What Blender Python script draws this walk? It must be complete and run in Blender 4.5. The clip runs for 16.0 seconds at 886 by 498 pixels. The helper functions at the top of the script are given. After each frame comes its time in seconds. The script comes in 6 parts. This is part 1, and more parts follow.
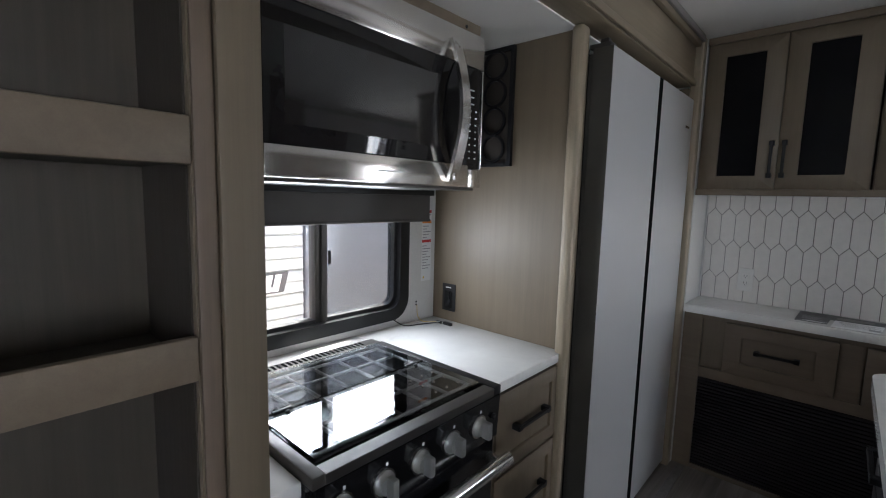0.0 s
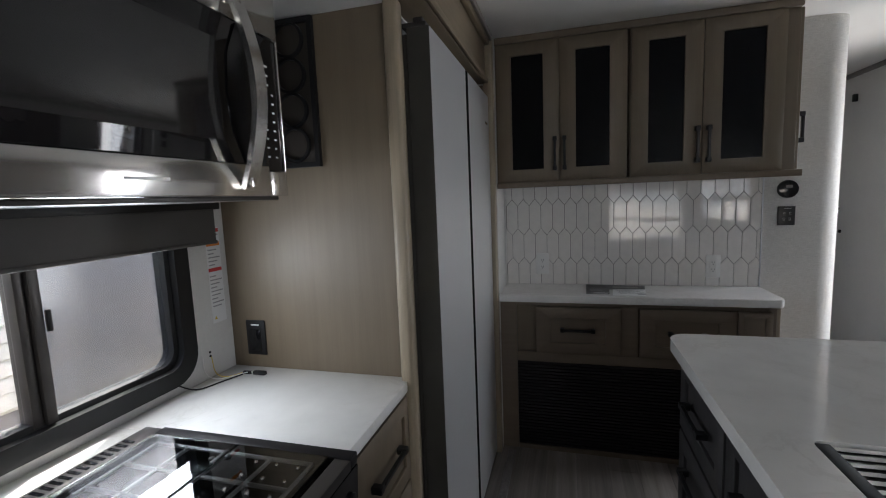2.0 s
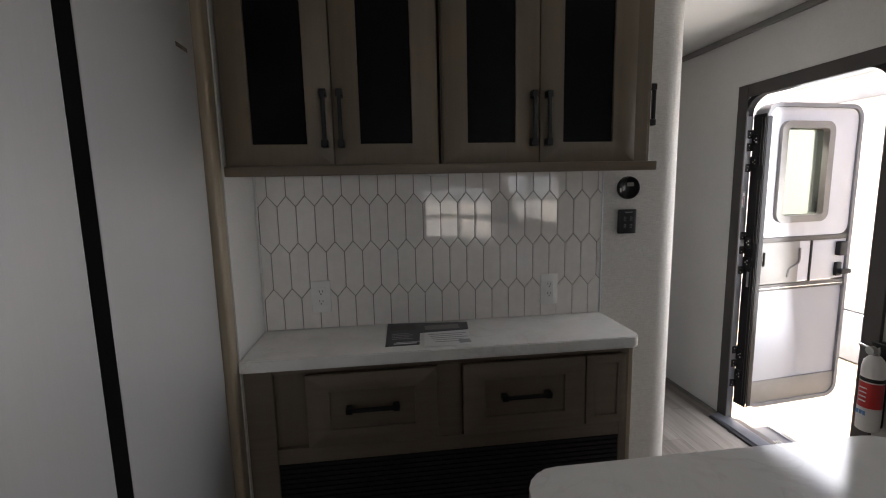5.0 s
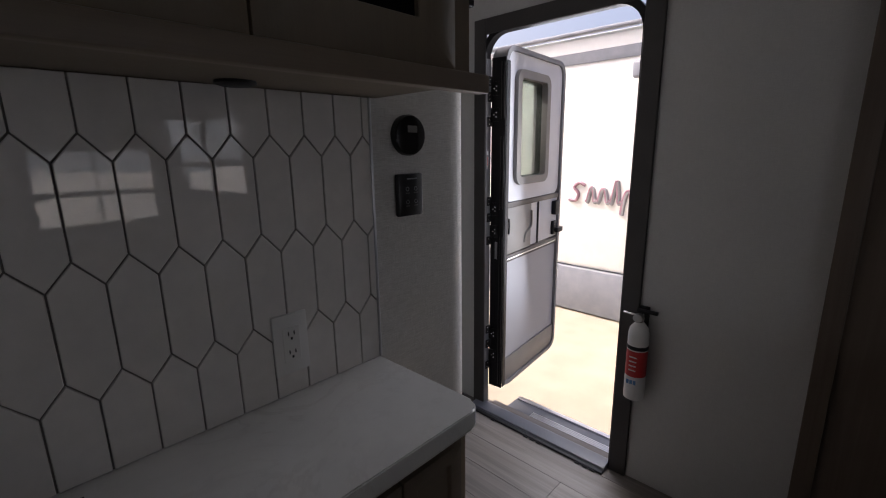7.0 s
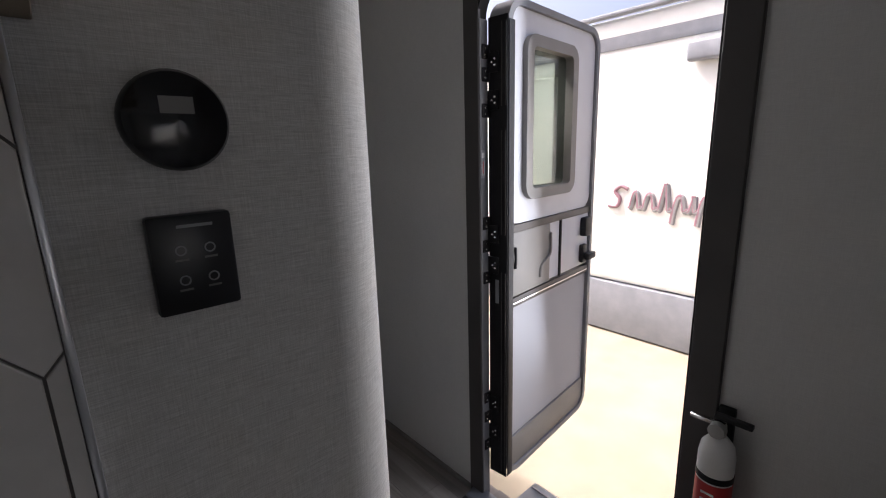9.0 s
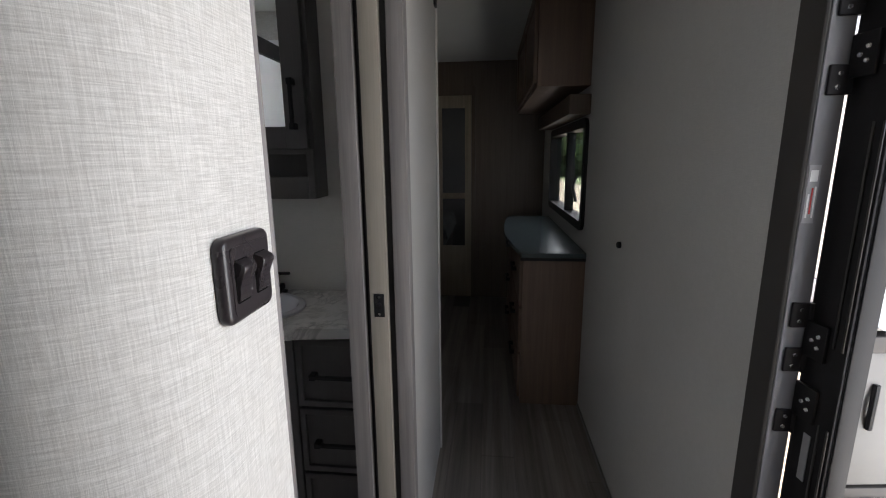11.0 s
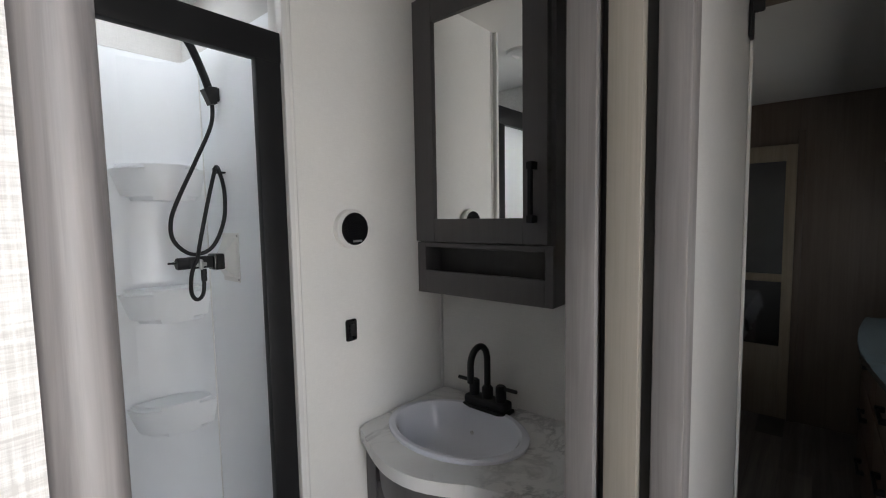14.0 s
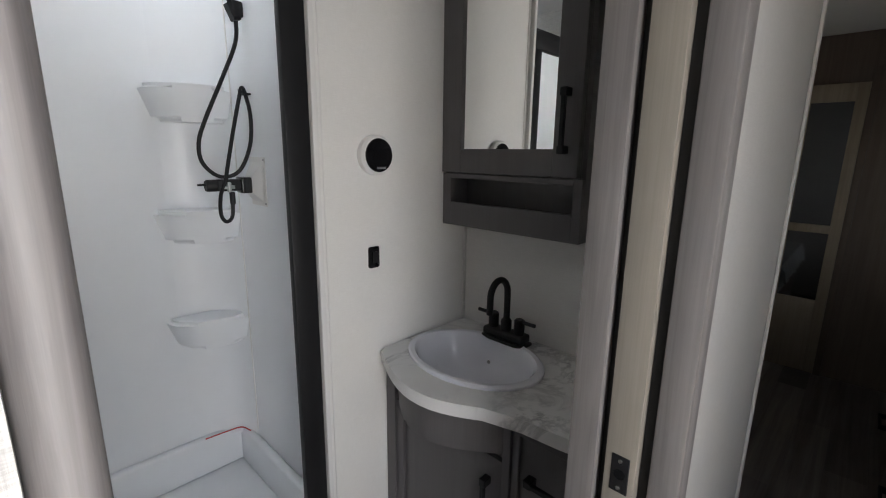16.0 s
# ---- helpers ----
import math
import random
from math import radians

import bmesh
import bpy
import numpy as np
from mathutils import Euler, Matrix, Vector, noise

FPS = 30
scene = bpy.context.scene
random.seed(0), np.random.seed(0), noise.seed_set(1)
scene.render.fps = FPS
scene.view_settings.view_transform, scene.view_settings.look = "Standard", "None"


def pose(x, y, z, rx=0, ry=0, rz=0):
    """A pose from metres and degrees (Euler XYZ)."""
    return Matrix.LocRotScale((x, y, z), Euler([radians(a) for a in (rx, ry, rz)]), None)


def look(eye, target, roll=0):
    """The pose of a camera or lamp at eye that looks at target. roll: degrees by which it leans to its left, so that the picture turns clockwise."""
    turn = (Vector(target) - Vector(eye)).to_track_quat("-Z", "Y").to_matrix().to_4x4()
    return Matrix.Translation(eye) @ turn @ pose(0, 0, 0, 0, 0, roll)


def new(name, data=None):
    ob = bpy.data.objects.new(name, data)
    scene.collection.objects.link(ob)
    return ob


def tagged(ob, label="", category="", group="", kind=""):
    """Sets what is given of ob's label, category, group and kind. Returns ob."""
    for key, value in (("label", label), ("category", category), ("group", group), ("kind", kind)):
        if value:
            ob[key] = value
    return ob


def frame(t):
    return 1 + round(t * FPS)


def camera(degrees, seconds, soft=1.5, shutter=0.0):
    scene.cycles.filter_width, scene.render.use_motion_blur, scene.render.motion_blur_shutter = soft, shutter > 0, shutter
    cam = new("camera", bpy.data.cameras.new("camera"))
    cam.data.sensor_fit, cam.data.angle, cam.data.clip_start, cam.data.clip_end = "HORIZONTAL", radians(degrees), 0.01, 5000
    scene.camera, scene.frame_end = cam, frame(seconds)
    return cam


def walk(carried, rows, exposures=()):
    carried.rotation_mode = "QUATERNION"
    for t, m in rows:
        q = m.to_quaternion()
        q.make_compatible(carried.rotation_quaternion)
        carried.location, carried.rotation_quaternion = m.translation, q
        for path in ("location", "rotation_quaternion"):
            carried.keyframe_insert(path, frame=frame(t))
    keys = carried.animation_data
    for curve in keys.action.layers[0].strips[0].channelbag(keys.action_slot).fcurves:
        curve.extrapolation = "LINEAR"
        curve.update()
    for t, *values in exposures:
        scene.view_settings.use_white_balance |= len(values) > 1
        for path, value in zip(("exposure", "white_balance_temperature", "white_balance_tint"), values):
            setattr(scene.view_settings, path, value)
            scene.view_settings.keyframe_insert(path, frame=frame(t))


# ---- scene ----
cam = camera(90.2, 16.0, 1.1)
PATH = [
    (0, (0.43, -0.172, 1.448), (-0.907, 1.297, 1.218), 1.5),
    (0.5, (0.378, -0.065, 1.467), (-0.846, 1.502, 1.257), 0.3),
    (1, (0.321, -0.023, 1.47), (-0.704, 1.681, 1.263), -1.3),
    (1.5, (0.235, -0.014, 1.474), (-0.546, 1.814, 1.256), -2.1),
    (2, (0.189, 0.023, 1.464), (-0.347, 1.935, 1.232), -2.3),
    (2.5, (0.199, 0.134, 1.447), (-0.166, 2.087, 1.217), -2.1),
    (3, (0.244, 0.295, 1.463), (-0.018, 2.262, 1.22), -1.5),
    (5.5, (0.327, 1.257, 1.446), (0.854, 3.162, 1.144), -1.4),
    (6, (0.349, 1.544, 1.421), (1.23, 3.305, 1.071), -1.3),
    (6.5, (0.421, 1.737, 1.408), (1.604, 3.299, 1.005), -0.9),
    (7, (0.583, 1.907, 1.407), (1.987, 3.259, 0.96), -0.8),
    (7.5, (0.697, 2.006, 1.401), (2.195, 3.244, 0.929), -1.3),
    (8, (0.842, 2.104, 1.402), (2.366, 3.314, 0.941), -1.6),
    (10.5, (1.661, 2.353, 1.407), (1.854, 4.302, 1.001), -1.0),
    (11, (1.775, 2.48, 1.414), (1.573, 4.428, 1.007), -0.6),
    (11.5, (1.856, 2.598, 1.415), (1.319, 4.478, 0.995), -0.3),
    (12, (1.854, 2.732, 1.404), (1.033, 4.509, 0.993), -0.7),
    (12.5, (1.806, 2.821, 1.434), (0.748, 4.473, 1.042), -1.1),
    (13, (1.782, 2.865, 1.469), (0.573, 4.415, 1.104), -1.4),
    (13.5, (1.755, 2.885, 1.508), (0.488, 4.405, 1.216), -1.4),
    (14, (1.705, 2.885, 1.538), (0.424, 4.413, 1.38), -1.0),
    (14.5, (1.69, 2.872, 1.557), (0.404, 4.402, 1.481), -0.5),
    (15, (1.69, 2.875, 1.56), (0.396, 4.398, 1.483), -0.1),
    (15.5, (1.695, 2.888, 1.54), (0.378, 4.378, 1.321), 0.3),
    (16, (1.710, 2.907, 1.508), (0.355, 4.317, 1.084), 0.8),
]
EXPOSURES = [(0.0, 3.05, 6000, 10), (0.9, 2.9, 6000, 10), (1.5, 2.65, 6050, 10), (3.0, 2.75, 6400, 11), (5.5, 2.25, 6600, 13), (6.5, 1.4, 6400, 16), (8.0, 1.15, 6200, 18), (10.5, 1.85, 6350, 11), (11.3, 1.8, 6350, 11), (12.0, 2.25, 6400, 11), (13.0, 2.25, 6450, 11), (15.0, 2.05, 6450, 10), (16.0, 2.2, 6500, 11)]
walk(cam, [(t, look(eye, target, roll)) for t, eye, target, roll in PATH], EXPOSURES)

# ---------- world, sun, exposure ----------
world = bpy.data.worlds.new("world")
scene.world = world
world.use_nodes = True
wn = world.node_tree
sky = wn.nodes.new("ShaderNodeTexSky")
sky.sky_type, sky.sun_disc = "NISHITA", False
sky.sun_elevation, sky.sun_rotation = radians(55), radians(-20)
sky.air_density, sky.dust_density, sky.ozone_density = 0.7, 10.0, 0.5
wn.links.new(sky.outputs["Color"], wn.nodes["Background"].inputs["Color"])
wn.nodes["Background"].inputs["Strength"].default_value = 0.15
sun = new("sun", bpy.data.lights.new("sun", "SUN"))
sun.data.energy, sun.data.angle, sun.data.color = 2.4, radians(2.0), (1.0, 0.95, 0.87)
SUN_DIR = Vector((math.sin(radians(-20)) * math.cos(radians(55)), math.cos(radians(-20)) * math.cos(radians(55)), math.sin(radians(55))))
sun.matrix_world = look((0, 0, 0), -SUN_DIR)



def sky_lamp(name, eye, target, w, h, watts, color=(0.92, 0.96, 1.0)):
    """Stands in for the sky's light in an opening."""
    ob = new(name, bpy.data.lights.new(name, "AREA"))
    ob.data.shape, ob.data.size, ob.data.size_y, ob.data.energy, ob.data.color = "RECTANGLE", w, h, watts, color
    ob.matrix_world = look(eye, target)
    return ob


sky_lamp("window_light", (-1.01, 0.72, 1.43), (-0.4, 0.72, 1.0), 0.62, 0.12, 0.25)
sky_lamp("window_light_near", (-0.919, 0.535, 1.245), (2.0, 0.535, 1.15), 0.28, 0.17, 0.38)
sky_lamp("window_light_far", (-0.919, 0.875, 1.245), (2.0, 0.875, 1.15), 0.3, 0.17, 0.38)
sky_lamp("rear_window_light", (1.58, -3.5, 0.97), (1.58, 0.0, 0.97), 1.2, 0.9, 1.6)
# Lamp of the added door-side window, there to brighten the room.
sky_lamp("side_window_light", (2.38, -1.6, 1.35), (0.0, -1.4, 1.1), 1.9, 0.75, 2.6)
# Lamp of the added opening above the shower.
sky_lamp("skylight_light", (0.18, 3.31, 2.33), (0.18, 3.31, 0.0), 0.34, 0.28, 0.6)
sky_lamp("bedroom_window_light", (2.262, 5.55, 1.31), (0.0, 5.55, 1.0), 1.2, 0.48, 0.35)
sky_lamp("entry_light", (2.55, 2.82, 1.25), (0.0, 2.82, 0.8), 0.6, 1.4, 4.0, (0.95, 0.975, 1.0))

# ---------- mesh helpers ----------


def thing(name, at, label, category="", group="", kind="", turn=0):
    ob = new(name)
    ob.empty_display_size = 0.1
    ob.matrix_basis = pose(*at, 0, 0, turn)
    return tagged(ob, label, category, group, kind)


def finish(name, bm, material, smooth=False):
    me = bpy.data.meshes.new(name)
    bmesh.ops.recalc_face_normals(bm, faces=bm.faces)
    bm.to_mesh(me)
    bm.free()
    me.materials.append(material)
    if smooth:
        me.shade_smooth()
        me.set_sharp_from_angle(angle=radians(38))
    return me


def part(name, bm, material, parent, label="", local=False, smooth=True):
    """One mesh under a thing or part; its coordinates are the world's unless local."""
    ob = new(name, finish(name, bm, material, smooth))
    ob.parent = parent
    if parent.type == "EMPTY" and not local:
        ob.matrix_parent_inverse = parent.matrix_basis.inverted()
    return tagged(ob, label)


def solo(name, bm, material, label, category="", kind="", smooth=True, group=""):
    return tagged(new(name, finish(name, bm, material, smooth)), label, category, group, kind)


def box(bm, x, y, z, r=0.0, seg=2):
    m = Matrix.LocRotScale(((x[0] + x[1]) / 2, (y[0] + y[1]) / 2, (z[0] + z[1]) / 2), None, (abs(x[1] - x[0]), abs(y[1] - y[0]), abs(z[1] - z[0])))
    g = bmesh.ops.create_cube(bm, size=1.0, matrix=m)
    if r > 0:
        edges = {e for v in g["verts"] for e in v.link_edges}
        bmesh.ops.bevel(bm, geom=list(edges), offset=r, segments=seg, affect="EDGES", profile=0.5)
    return bm


def boxes(*rows, r=0.0, seg=2):
    bm = bmesh.new()
    for x, y, z in rows:
        box(bm, x, y, z, r, seg)
    return bm


def to3(axis, a, u, v):
    """A point with coordinate a on the axis; u, v are the other two in order."""
    return {"x": (a, u, v), "y": (u, a, v), "z": (u, v, a)}[axis]


def prism(bm, loop, axis, a0, a1):
    low = [bm.verts.new(to3(axis, a0, u, v)) for u, v in loop]
    top = [bm.verts.new(to3(axis, a1, u, v)) for u, v in loop]
    bm.faces.new(low)
    bm.faces.new(top[::-1])
    n = len(loop)
    for i in range(n):
        bm.faces.new((low[i], low[(i + 1) % n], top[(i + 1) % n], top[i]))
    return bm


def ring(bm, outer, inner, axis, a0, a1):
    n = len(outer)
    rows = [[bm.verts.new(to3(axis, a, u, v)) for u, v in loop] for loop, a in ((outer, a0), (outer, a1), (inner, a1), (inner, a0))]
    for k in range(4):
        p, q = rows[k], rows[(k + 1) % 4]
        for i in range(n):
            bm.faces.new((p[i], p[(i + 1) % n], q[(i + 1) % n], q[i]))
    return bm


def rrect(u0, u1, v0, v1, r, n=6):
    pts = []
    for cu, cv, a in ((u1 - r, v1 - r, 0), (u0 + r, v1 - r, 90), (u0 + r, v0 + r, 180), (u1 - r, v0 + r, 270)):
        for i in range(n + 1):
            t = radians(a + 90 * i / n)
            pts.append((cu + r * math.cos(t), cv + r * math.sin(t)))
    return pts


def disc(cu, cv, r, n=24, r2=None):
    return [(cu + r * math.cos(2 * math.pi * i / n), cv + (r2 or r) * math.sin(2 * math.pi * i / n)) for i in range(n)]


def tube(bm, pts, r, n=10, caps=True):
    pts = [Vector(p) for p in pts]
    rings = []
    up = Vector((0.13, 0.21, 0.97))
    for i, p in enumerate(pts):
        d = (pts[min(i + 1, len(pts) - 1)] - pts[max(i - 1, 0)]).normalized()
        a = d.cross(up)
        if a.length < 0.05:
            a = d.cross(Vector((1, 0, 0)))
        a.normalize()
        b = d.cross(a)
        up = a.cross(d) * 1.0
        rings.append([bm.verts.new(p + r * (math.cos(2 * math.pi * k / n) * a + math.sin(2 * math.pi * k / n) * b)) for k in range(n)])
    for p, q in zip(rings, rings[1:]):
        for k in range(n):
            bm.faces.new((p[k], p[(k + 1) % n], q[(k + 1) % n], q[k]))
    if caps:
        bm.faces.new(rings[0])
        bm.faces.new(rings[-1][::-1])
    return bm


def curve_pts(ctrl, n=8):
    """A smooth line through the control points."""
    c = [Vector(p) for p in ctrl]
    c = [c[0] * 2 - c[1]] + c + [c[-1] * 2 - c[-2]]
    out = []
    for i in range(1, len(c) - 2):
        for k in range(n):
            t = k / n
            p0, p1, p2, p3 = c[i - 1:i + 3]
            out.append(0.5 * ((2 * p1) + (p2 - p0) * t + (2 * p0 - 5 * p1 + 4 * p2 - p3) * t * t + (3 * p1 - p0 - 3 * p2 + p3) * t ** 3))
    return out + [c[-2]]


def lathe(bm, profile, at, axis="z", n=28):
    """profile: (radius, height) pairs round an axis through at."""
    rings = []
    for r, h in profile:
        row = []
        for k in range(n):
            a = 2 * math.pi * k / n
            u, v = r * math.cos(a), r * math.sin(a)
            d = {"z": (u, v, h), "x": (h, u, v), "y": (u, h, v)}[axis]
            row.append(bm.verts.new(Vector(at) + Vector(d)))
        rings.append(row)
    for p, q in zip(rings, rings[1:]):
        for k in range(n):
            bm.faces.new((p[k], p[(k + 1) % n], q[(k + 1) % n], q[k]))
    bm.faces.new(rings[0])
    bm.faces.new(rings[-1])
    return bm


def wall_with_holes(axis, a0, a1, u, v, holes):
    """A wall across the axis from a0 to a1, with rectangular openings (u0, u1, v0, v1)."""
    bm = bmesh.new()
    us = sorted({u[0], u[1], *(k for h in holes for k in h[:2])})
    vs = sorted({v[0], v[1], *(k for h in holes for k in h[2:])})
    for p, q in zip(us, us[1:]):
        for s, t in zip(vs, vs[1:]):
            cu, cv = (p + q) / 2, (s + t) / 2
            if not any(h[0] < cu < h[1] and h[2] < cv < h[3] for h in holes):
                if axis == "x":
                    box(bm, (a0, a1), (p, q), (s, t))
                else:
                    box(bm, (p, q), (a0, a1), (s, t))
    bmesh.ops.remove_doubles(bm, verts=bm.verts, dist=1e-5)
    return bm


def facing(way, front, u, d, z):
    """Ranges of a box on a front: u along it, d outwards from it."""
    if way == "y-":
        return (u, (front - d[1], front - d[0]), z)
    if way == "y+":
        return (u, (front + d[0], front + d[1]), z)
    if way == "x+":
        return ((front + d[0], front + d[1]), u, z)
    return ((front - d[1], front - d[0]), u, z)


def on(way, front, u, d, z):
    return {"y-": (u, front - d, z), "y+": (u, front + d, z), "x+": (front + d, u, z), "x-": (front - d, u, z)}[way]


def bar_handle(parent, way, front, c, z, length, upright, material, out=0.03, w=0.0125):
    """A square bar pull with two flared feet."""
    bm = bmesh.new()
    h = length / 2
    for s in (-1, 1):
        if upright:
            box(bm, *facing(way, front, (c - w * .8, c + w * .8), (0, out), (z + s * (h - 0.011) - 0.011, z + s * (h - 0.011) + 0.011)), 0.002, 1)
        else:
            box(bm, *facing(way, front, (c + s * (h - 0.011) - 0.011, c + s * (h - 0.011) + 0.011), (0, out), (z - w * .8, z + w * .8)), 0.002, 1)
    if upright:
        box(bm, *facing(way, front, (c - w / 2, c + w / 2), (out - w, out), (z - h, z + h)), 0.002, 1)
    else:
        box(bm, *facing(way, front, (c - h, c + h), (out - w, out), (z - w / 2, z + w / 2)), 0.002, 1)
    return part("handle", bm, material, parent, "matt black bar handle")


def shaker(parent, way, front, u, z, material, thick=0.019, stile=0.06, name="door", glass=None, rails=None):
    """A framed door or drawer front: one mitred frame round a recessed panel."""
    bm = bmesh.new()
    s, r = stile, rails or stile
    axis, sign = way[0], 1 if way[1] == "+" else -1
    ring(bm, [(u[0], z[0]), (u[1], z[0]), (u[1], z[1]), (u[0], z[1])], [(u[0] + s, z[0] + r), (u[1] - s, z[0] + r), (u[1] - s, z[1] - r), (u[0] + s, z[1] - r)], axis, front, front + sign * thick)
    bmesh.ops.bevel(bm, geom=list(bm.edges), offset=0.0016, segments=1, affect="EDGES")
    door = part(name, bm, material, parent)
    bm = boxes(facing(way, front, (u[0] + s, u[1] - s), (0.003, 0.009), (z[0] + r, z[1] - r)))
    part("glass_pane" if glass else "panel", bm, glass or material, door, "dark tinted glass pane" if glass else "")
    return door


# ---------- materials ----------


class Nodes:
    def __init__(self, name):
        self.m = bpy.data.materials.new(name)
        self.m.use_nodes = True
        self.t = self.m.node_tree
        self.b = self.t.nodes["Principled BSDF"]

    def n(self, kind, **values):
        node = self.t.nodes.new(kind)
        for k, v in values.items():
            node.inputs[k.replace("_", " ")].default_value = v
        return node

    def link(self, a, b):
        self.t.links.new(a, b)

    def coords(self, scale):
        g = self.t.nodes.new("ShaderNodeNewGeometry")
        mp = self.t.nodes.new("ShaderNodeMapping")
        mp.inputs["Scale"].default_value = scale
        self.link(g.outputs["Position"], mp.inputs["Vector"])
        return mp.outputs["Vector"]

    def noise(self, scale, detail=4.0, rough=0.55, distort=0.0):
        t = self.n("ShaderNodeTexNoise", Scale=1.0, Detail=detail, Roughness=rough, Distortion=distort)
        self.link(self.coords(scale), t.inputs["Vector"])
        return t.outputs["Fac"]

    def ramp(self, fac, *stops):
        r = self.t.nodes.new("ShaderNodeValToRGB")
        e = r.color_ramp.elements
        while len(e) < len(stops):
            e.new(0.5)
        for el, (p, c) in zip(e, stops):
            el.position, el.color = p, (*c, 1) if len(c) == 3 else c
        self.link(fac, r.inputs["Fac"])
        return r.outputs["Color"]

    def math(self, op, a, b):
        k = self.t.nodes.new("ShaderNodeMath")
        k.operation = op
        for i, v in enumerate((a, b)):
            if isinstance(v, (int, float)):
                k.inputs[i].default_value = v
            else:
                self.link(v, k.inputs[i])
        return k.outputs[0]

    def mix(self, fac, a, b, mode="MIX"):
        k = self.t.nodes.new("ShaderNodeMix")
        k.data_type, k.blend_type = "RGBA", mode
        for i, v in ((0, fac), (6, a), (7, b)):
            if hasattr(v, "is_linked"):
                self.link(v, k.inputs[i])
            else:
                k.inputs[i].default_value = v if i == 0 else (*v, 1)
        return k.outputs[2]

    def bump(self, height, strength, dist=0.001):
        k = self.n("ShaderNodeBump", Strength=strength, Distance=dist)
        self.link(height, k.inputs["Height"])
        self.link(k.outputs["Normal"], self.b.inputs["Normal"])

    def set(self, **values):
        for k, v in values.items():
            self.b.inputs[k.replace("_", " ")].default_value = v
        return self


def plain(name, color, rough=0.5, metal=0.0, vary=0.12, size=6.0, bump=0.15, fine=400.0, **more):
    """A paint, plastic or laminate: slight tone drift, fine grain in its gloss and relief."""
    k = Nodes(name)
    f = k.noise((size,) * 3, 5)
    lo = tuple(c * (1 - vary) for c in color)
    hi = tuple(min(1, c * (1 + vary)) for c in color)
    k.link(k.ramp(f, (0.3, lo), (0.7, hi)), k.b.inputs["Base Color"])
    g = k.noise((fine,) * 3, 2)
    h = k.noise((size * 4,) * 3, 3)
    k.link(k.math("ADD", k.math("MULTIPLY", h, rough * 0.3), rough * 0.85), k.b.inputs["Roughness"])
    if bump:
        k.bump(g, bump, 0.0006)
    k.set(Metallic=metal, **more)
    return k.m


def wood(name, dark, light, axis="z", rough=0.5, grain=1.0, per_object=False):
    """Printed wood grain that runs along the axis."""
    k = Nodes(name)
    along, across = 1.6 * grain, 42.0 * grain
    sc = {"x": (along, across, across), "y": (across, along, across), "z": (across, across, along)}[axis]
    fine = {"x": (9, 420, 420), "y": (420, 9, 420), "z": (420, 420, 9)}[axis]
    f = k.noise(sc, 6, 0.6, 0.6)
    col = k.ramp(f, (0.28, dark), (0.72, light))
    g = k.noise(fine, 3, 0.6)
    shade = k.ramp(g, (0.3, (0.92,) * 3), (0.62, (1.03,) * 3))
    col = k.mix(0.8, col, shade, "MULTIPLY")
    if per_object:
        o = k.t.nodes.new("ShaderNodeObjectInfo")
        tone = k.ramp(o.outputs["Random"], (0.0, (0.8, 0.78, 0.77)), (0.5, (0.97, 0.95, 0.93)), (1.0, (1.15, 1.12, 1.08)))
        col = k.mix(1.0, col, tone, "MULTIPLY")
    big = k.noise((3.0,) * 3, 3)
    col = k.mix(0.6, col, k.ramp(big, (0.3, (0.88,) * 3), (0.7, (1.08,) * 3)), "MULTIPLY")
    k.link(col, k.b.inputs["Base Color"])
    k.link(k.math("ADD", k.math("MULTIPLY", g, 0.2), rough - 0.1), k.b.inputs["Roughness"])
    k.bump(g, 0.25, 0.0006)
    return k.m


def marble(name, base, vein, rough, scale=5.0, amount=0.5, sharp=0.03, spec=0.5):
    k = Nodes(name)
    f = k.noise((scale,) * 3, 8, 0.62, 1.6)
    d = k.math("ABSOLUTE", k.math("SUBTRACT", f, 0.5), 0)
    v = k.ramp(d, (0.0, (1, 1, 1)), (sharp, (0, 0, 0)))
    patch = k.noise((scale * 0.8,) * 3, 3)
    veins = k.math("MULTIPLY", k.math("MULTIPLY", v, amount), k.ramp(patch, (0.42, (0, 0, 0)), (0.62, (1, 1, 1))))
    cloud = k.noise((scale * 1.7,) * 3, 6)
    col = k.mix(veins, base, vein)
    col = k.mix(1.0, col, k.ramp(cloud, (0.3, (0.93,) * 3), (0.7, (1.03,) * 3)), "MULTIPLY")
    k.link(col, k.b.inputs["Base Color"])
    k.bump(k.noise((260,) * 3, 2), 0.08, 0.0004)
    k.set(Roughness=rough, Specular_IOR_Level=spec)
    return k.m


def weave(name, lo, hi):
    """Woven wallcovering: threads up and across, of uneven weight."""
    k = Nodes(name)
    h = k.noise((34, 34, 820), 5, 0.75)
    v = k.noise((880, 880, 30), 5, 0.75)
    big = k.noise((2.2, 2.2, 2.2), 4)
    f = k.math("ADD", k.math("MULTIPLY", h, 0.55), k.math("MULTIPLY", v, 0.46))
    col = k.ramp(f, (0.42, lo), (0.61, hi))
    col = k.mix(0.7, col, k.ramp(big, (0.3, (0.94,) * 3), (0.7, (1.03,) * 3)), "MULTIPLY")
    k.link(col, k.b.inputs["Base Color"])
    k.bump(f, 0.35, 0.001)
    k.set(Roughness=0.75, Specular_IOR_Level=0.25)
    return k.m


